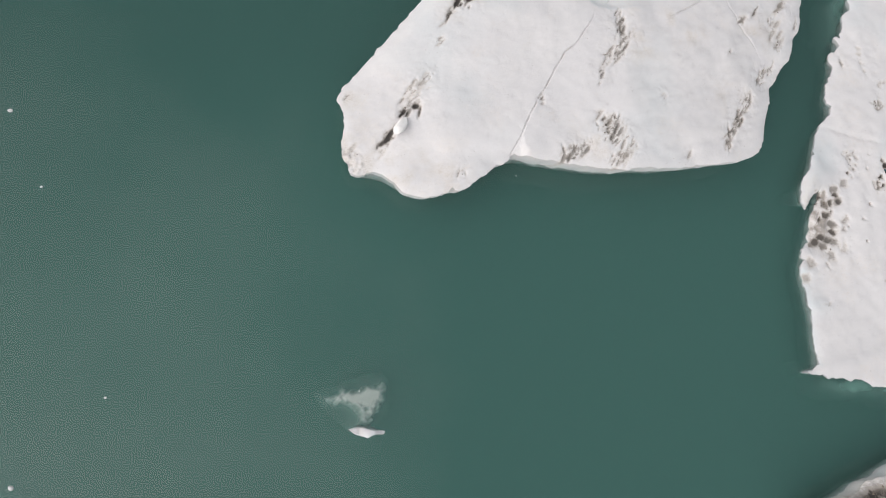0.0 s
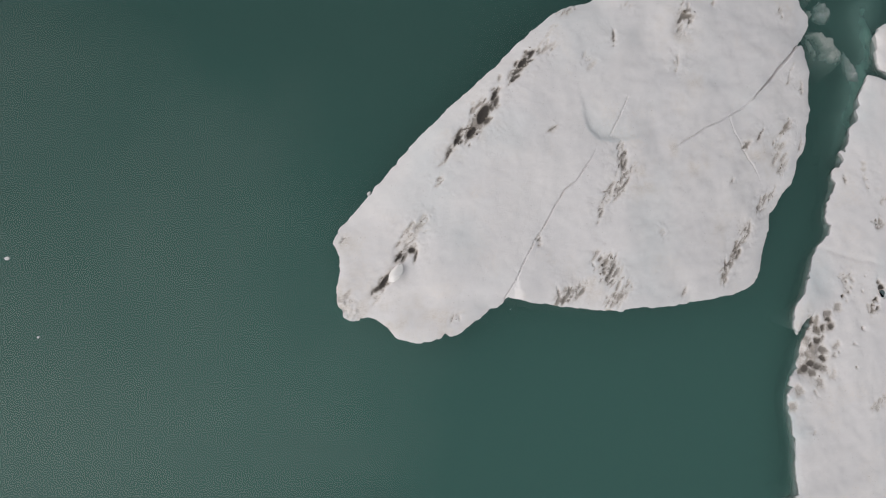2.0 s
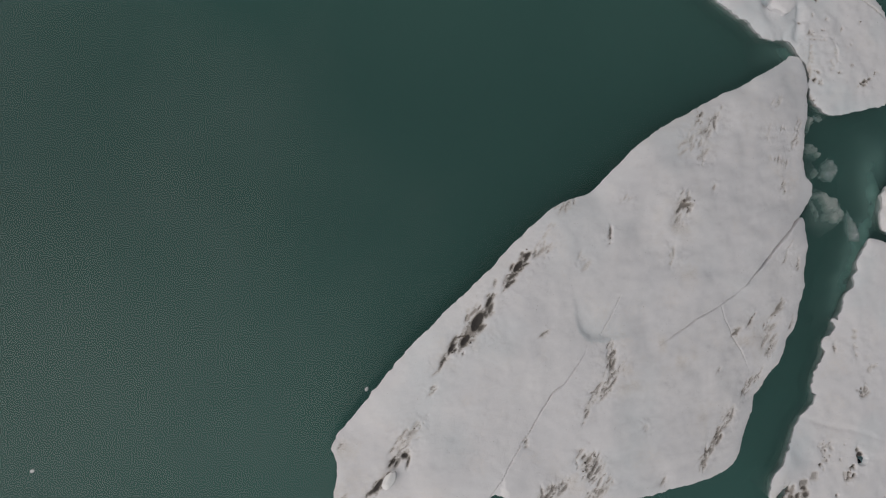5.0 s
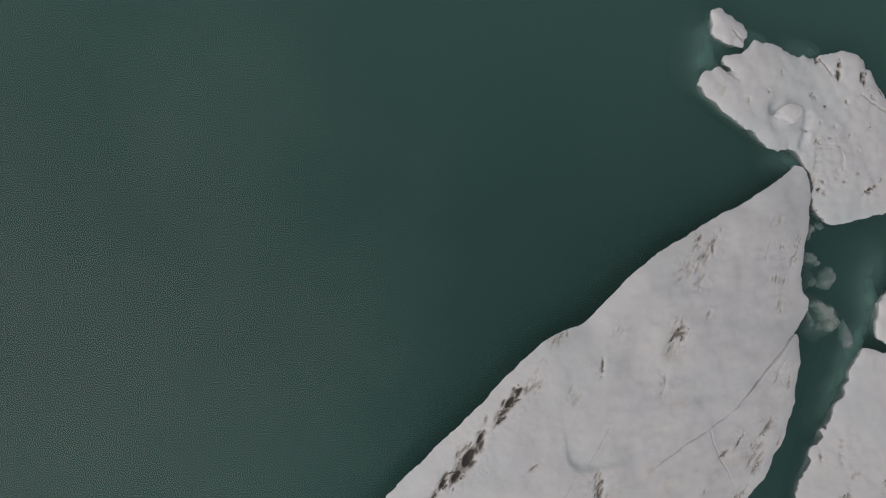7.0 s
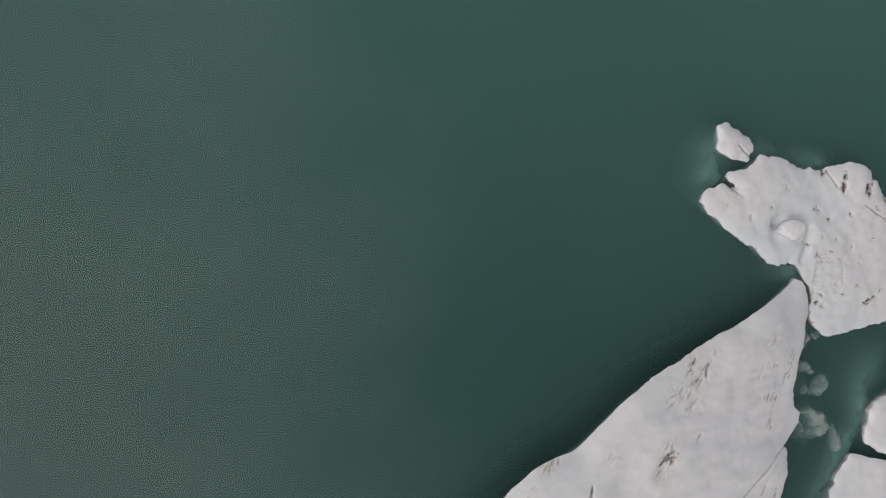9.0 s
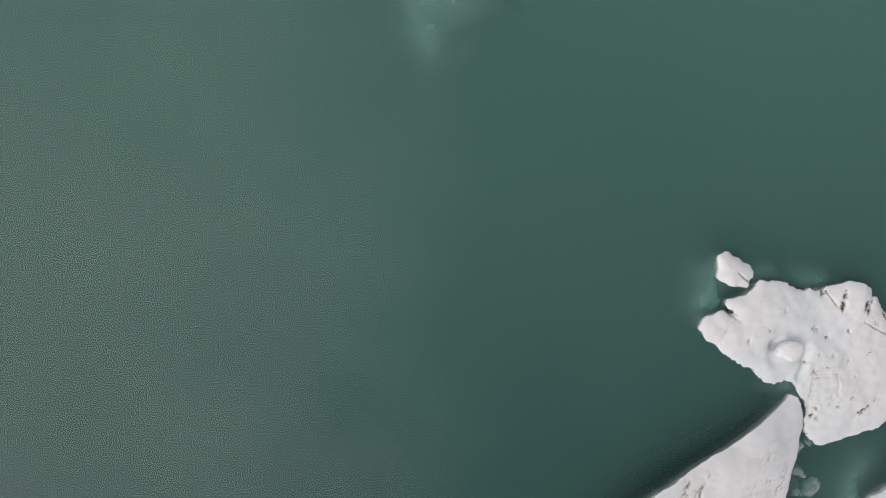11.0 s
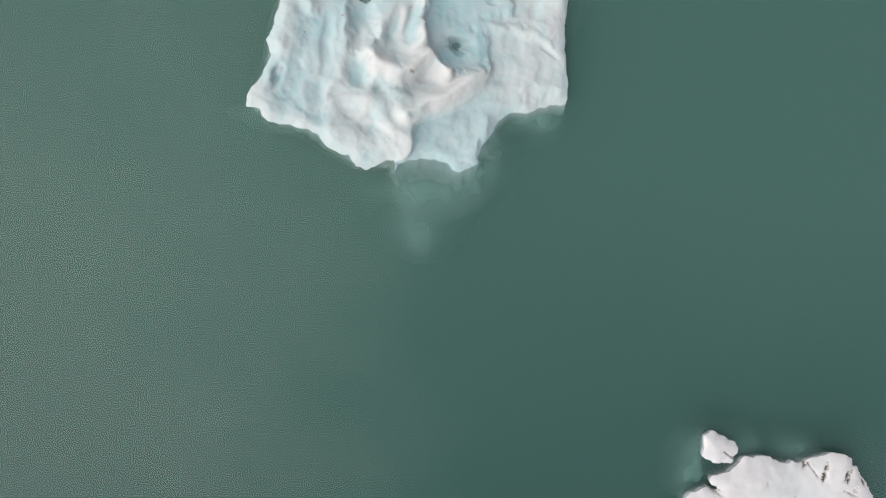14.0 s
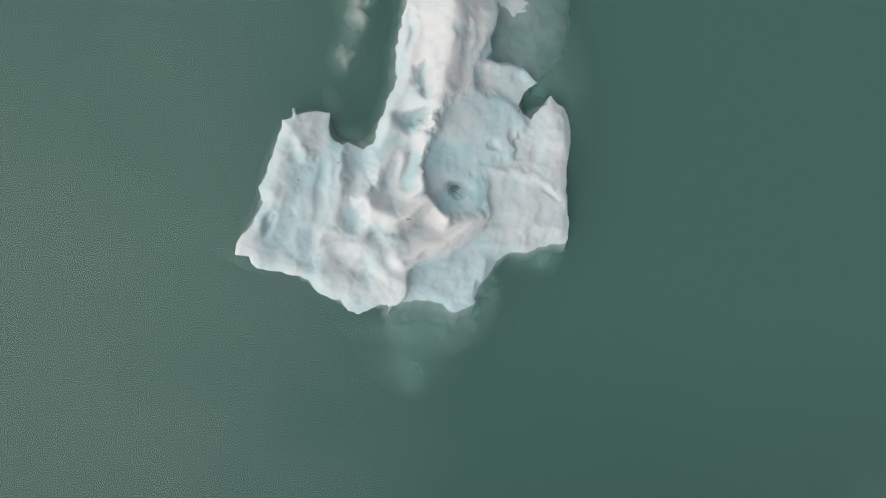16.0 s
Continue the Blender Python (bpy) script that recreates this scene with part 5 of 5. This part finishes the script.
def drowned(name, mounds, seed, label, parent, gap=0.3, comb=0.0, material=None):
    """Ice under the water, in soft mounds (x, y, half length, half width, degrees, top) that sink out of sight. comb: depth of its honeycomb."""
    m = np.array(mounds, float)
    reach = 2.6 * m[:, 2:4].max(1)
    gx, gy = np.arange((m[:, 0] - reach).min(), (m[:, 0] + reach).max(), gap), np.arange((m[:, 1] - reach).min(), (m[:, 1] + reach).max(), gap)
    x, y = (a.ravel() for a in np.meshgrid(gx, gy))
    pile = np.zeros(len(x))
    wx, wy = x + 0.5 * fbm(x, y, 2.2, seed, 4, 0.6), y + 0.5 * fbm(x, y, 2.2, seed + 5, 4, 0.6)
    for cx, cy, a, b, turn, top in mounds:
        c, s = math.cos(radians(turn)), math.sin(radians(turn))
        u, w = ((wx - cx) * c + (wy - cy) * s) / a, (-(wx - cx) * s + (wy - cy) * c) / b
        pile += np.exp(1.6 * (top - 1.25 * (u * u + w * w)))
    z = np.log(pile + 1e-9) / 1.6 + 0.16 * fbm(x, y, 1.8, seed + 9, 3) + 0.7 * comb * fbm(x, y, 0.8, seed + 14, 4, 0.6)
    if comb:
        z -= comb * np.abs(fbm(x * 0.8 + y * 0.6, 3.0 * (y * 0.8 - x * 0.6), 0.9, seed + 12, 4, 0.6))
    z = np.minimum(z, -0.03)
    n = len(gx)
    keep = (z > -2.9).reshape(len(gy), n)
    number = np.full(keep.shape, -1)
    number[keep] = np.arange(keep.sum())
    cell = keep[:-1, :-1] & keep[1:, :-1] & keep[:-1, 1:] & keep[1:, 1:]
    faces = [(number[r, q], number[r, q + 1], number[r + 1, q + 1], number[r + 1, q]) for r, q in zip(*np.nonzero(cell))]
    faces = [tuple(int(k) for k in f) for f in faces]
    k = keep.ravel()
    zero = np.zeros(int(k.sum()))
    return mesh_object(name, np.c_[x[k], y[k], z[k]], faces, material or SUNK_ICE, parent, label, {"dirt": zero, "blue": zero})


LOOSE = "pale drowned ice fading into silty green water"
drowned("submerged_ice", [(9.8, 108.4, 6.2, 2.4, 0, -0.6), (9.2, 105.6, 4.2, 2.8, 0, -0.8), (8.8, 103.6, 3.0, 2.4, 0, -1.05), (14.0, 110.4, 3.0, 2.4, 20, -0.6)], 91, LOOSE, sculpted)
drowned("submerged_ice", [(18.5, 131.0, 3.6, 5.0, 0, -0.6), (17.2, 128.1, 2.0, 2.0, 0, -0.7), (20.9, 126.6, 2.4, 5.0, 0, -0.75), (19.4, 115.2, 2.6, 2.4, 30, -0.5)], 99, LOOSE, sculpted)
drowned("submerged_ice", [(3.2, 123.5, 2.4, 1.6, 0, -0.6)], 95, LOOSE, sculpted)
drowned("submerged_ice", [(-2.3, 113.7, 4.0, 1.0, -8, -0.4), (2.0, 111.7, 3.4, 1.0, -30, -0.4)], 97, LOOSE, sculpted)


def part_of(x, y):
    """The berg that stands at a place."""
    return min((o for o in scene.objects if o.name.startswith(("iceberg", "ice_floe")) and o.type == "EMPTY"), key=lambda o: math.hypot(o.location.x - x, o.location.y - y))


ragged, broken = part_of(51.6, 70.6), part_of(59.3, 18.7)

drowned("submerged_ice", [(46.9, 79.9, 3.2, 2.2, -20, -0.55)], 101, LOOSE, ragged)
drowned("submerged_ice", [(53.9, 79.2, 4.6, 2.2, -10, -0.6)], 103, LOOSE, ragged)
drowned("submerged_ice", [(40.3, 78.2, 2.6, 3.4, 10, -0.4), (42.3, 80.9, 3.0, 2.8, 0, -0.75)], 105, LOOSE, ragged)
drowned("submerged_ice", [(51.5, 66.6, 3.0, 1.9, -25, -0.45), (53.3, 65.1, 1.6, 2.0, 0, -0.4)], 107, LOOSE, ragged)
drowned("submerged_ice", [(60.4, 41.5, 1.9, 4.4, -18, -0.5), (58.2, 37.4, 1.7, 4.0, -18, -0.6), (61.8, 44.9, 2.2, 3.0, -10, -0.4), (63.8, 49.7, 2.4, 4.4, 0, -0.35), (65.7, 54.1, 4.0, 5.0, 20, -0.9)], 109, LOOSE, broken)
drowned("submerged_ice", [(49.4, -4.5, 4.2, 1.6, -5, -0.3), (54.8, -5.7, 3.2, 1.6, 0, -0.3)], 111, LOOSE, broken)

BRASH = "half-sunken grey-green brash ice jammed in the channel"


def brash(outline, top, seed, label, material=None, rough=0.08):
    """A flat cake of ice awash: its top lies about the water's level."""
    cx, cy = np.mean(outline, 0)
    cake = thing("ice_cake", cx, cy, 0.0, label, "ice cake", "brash in the channel")
    rim = worn_outline(outline, 0.14, rough, seed)

    def height(x, y, d):
        z = top + 0.14 * fbm(x, y, 0.9, seed, 4, 0.6) + 0.12 * fbm(x, y, 0.4, seed + 4, 3) - 0.5 * np.exp(-d / 0.3) * (top < 0)
        return z, np.clip(0.25 * fbm(x, y, 0.8, seed + 1, 3), 0, 0.5), np.clip(0.2 + 0.4 * fbm(x, y, 1.2, seed + 2, 3), 0, 1)
    ice_body("body", cake, rim, height, material or WET_ICE, 0.16, (), seed + 3, skirt=((0.4, 0.02), (-0.3, 0.12), (-0.7, 0.1), (-1.2, -0.1)), lean=0.0)


def slush(x, y, mounds, seed):
    heap = thing("ice_cake", x, y, -0.3, "grey-white slush ice jammed just under the water", "ice cake", "brash in the channel")
    drowned("slush", [(*m[:5], m[5] + 0.2) for m in mounds], seed, "", heap, 0.1, 0.24, MUSH)


slush(54.8, 58.0, [(54.6, 58.0, 0.9, 1.6, 0, -0.35), (55.2, 58.9, 0.8, 0.8, 0, -0.3)], 122)
slush(55.0, 54.6, [(54.7, 54.9, 1.0, 1.2, 0, -0.3), (55.6, 54.4, 0.9, 0.6, -15, -0.25)], 126)
slush(55.1, 52.2, [(55.1, 52.2, 0.7, 1.4, 0, -0.5)], 138)
slush(57.0, 47.8, [(55.8, 49.2, 1.6, 1.0, -20, -0.3), (57.4, 48.6, 1.8, 1.2, -25, -0.3), (58.6, 47.2, 1.2, 1.4, -30, -0.3), (57.0, 46.8, 1.6, 1.2, -20, -0.4), (55.0, 47.6, 0.6, 1.4, 20, -0.5)], 142)
brash([(55.0, 58.9), (55.4, 59.4), (56.3, 59.3), (56.7, 58.9), (55.9, 58.5)], -0.14, 121, BRASH, ICE, 0.2)
brash([(55.9, 53.6), (56.8, 53.9), (58.3, 53.5), (58.6, 52.4), (57.9, 51.2), (56.8, 51.4), (55.9, 51.9)], -0.2, 133, BRASH, ICE, 0.3)
brash([(59.6, 47.9), (60.4, 47.3), (61.2, 45.4), (61.3, 44.1), (59.8, 44.1), (59.4, 46.2)], -0.12, 145, BRASH, ICE, 0.15)

# ---------------------------------------------------------------- crumbs on the open water

brash([(-2.6, -3.3), (-1.3, -3.3), (-0.7, -3.6), (0.4, -3.8), (0.3, -4.0), (-0.3, -3.9), (-0.7, -4.0), (-1.0, -4.2), (-1.5, -4.0), (-2.4, -3.5)], 0.25, 151, "white sliver of ice afloat over its drowned foot", ICE, 0.02)
cloud = thing("ice_floe", -1.5, -1.4, -0.4, "drowned honeycombed ice showing pale below the water", "ice floe")
drowned("submerged_ice", [(-3.0, -0.6, 1.3, 0.8, -10, -0.05), (-1.6, -0.9, 1.8, 1.2, 0, 0.0), (-0.3, -1.2, 1.3, 1.3, -50, 0.0), (-1.2, -1.9, 1.7, 1.4, 0, -0.05), (-0.8, -2.8, 1.0, 0.8, 0, -0.4)], 155, "", cloud, 0.08, 0.20, MUSH)
for n, (x, y, wide) in enumerate([(-28.0, 24.0, 0.55), (-25.5, 17.6, 0.3), (-20.5, 0.9, 0.3), (-26.4, -4.8, 0.6), (14.4, 18.2, 0.15), (-1.5, -0.4, 0.25), (1.2, 29.5, 0.7)]):
    boulder("ice_crumb", x, y, -0.04, (0.7 * wide, 0.55 * wide, 0.26), 30 + n, "small white crumb of ice on the lake", "ice crumb", 40 * n, ICE, "ice crumbs")
block = thing("ice_floe", 2.2, 133.4, -0.3, "partly sunken pale ice block with a dark hole", "ice floe")
drowned("submerged_ice", [(1.7, 130.0, 1.1, 1.3, 0, -0.25), (2.3, 132.4, 1.2, 1.6, 0, -0.02), (2.9, 134.8, 1.3, 1.8, 0, 0.0), (1.3, 125.6, 1.1, 1.6, 0, -1.0)], 161, "", block, 0.15, 0.12, MUSH)
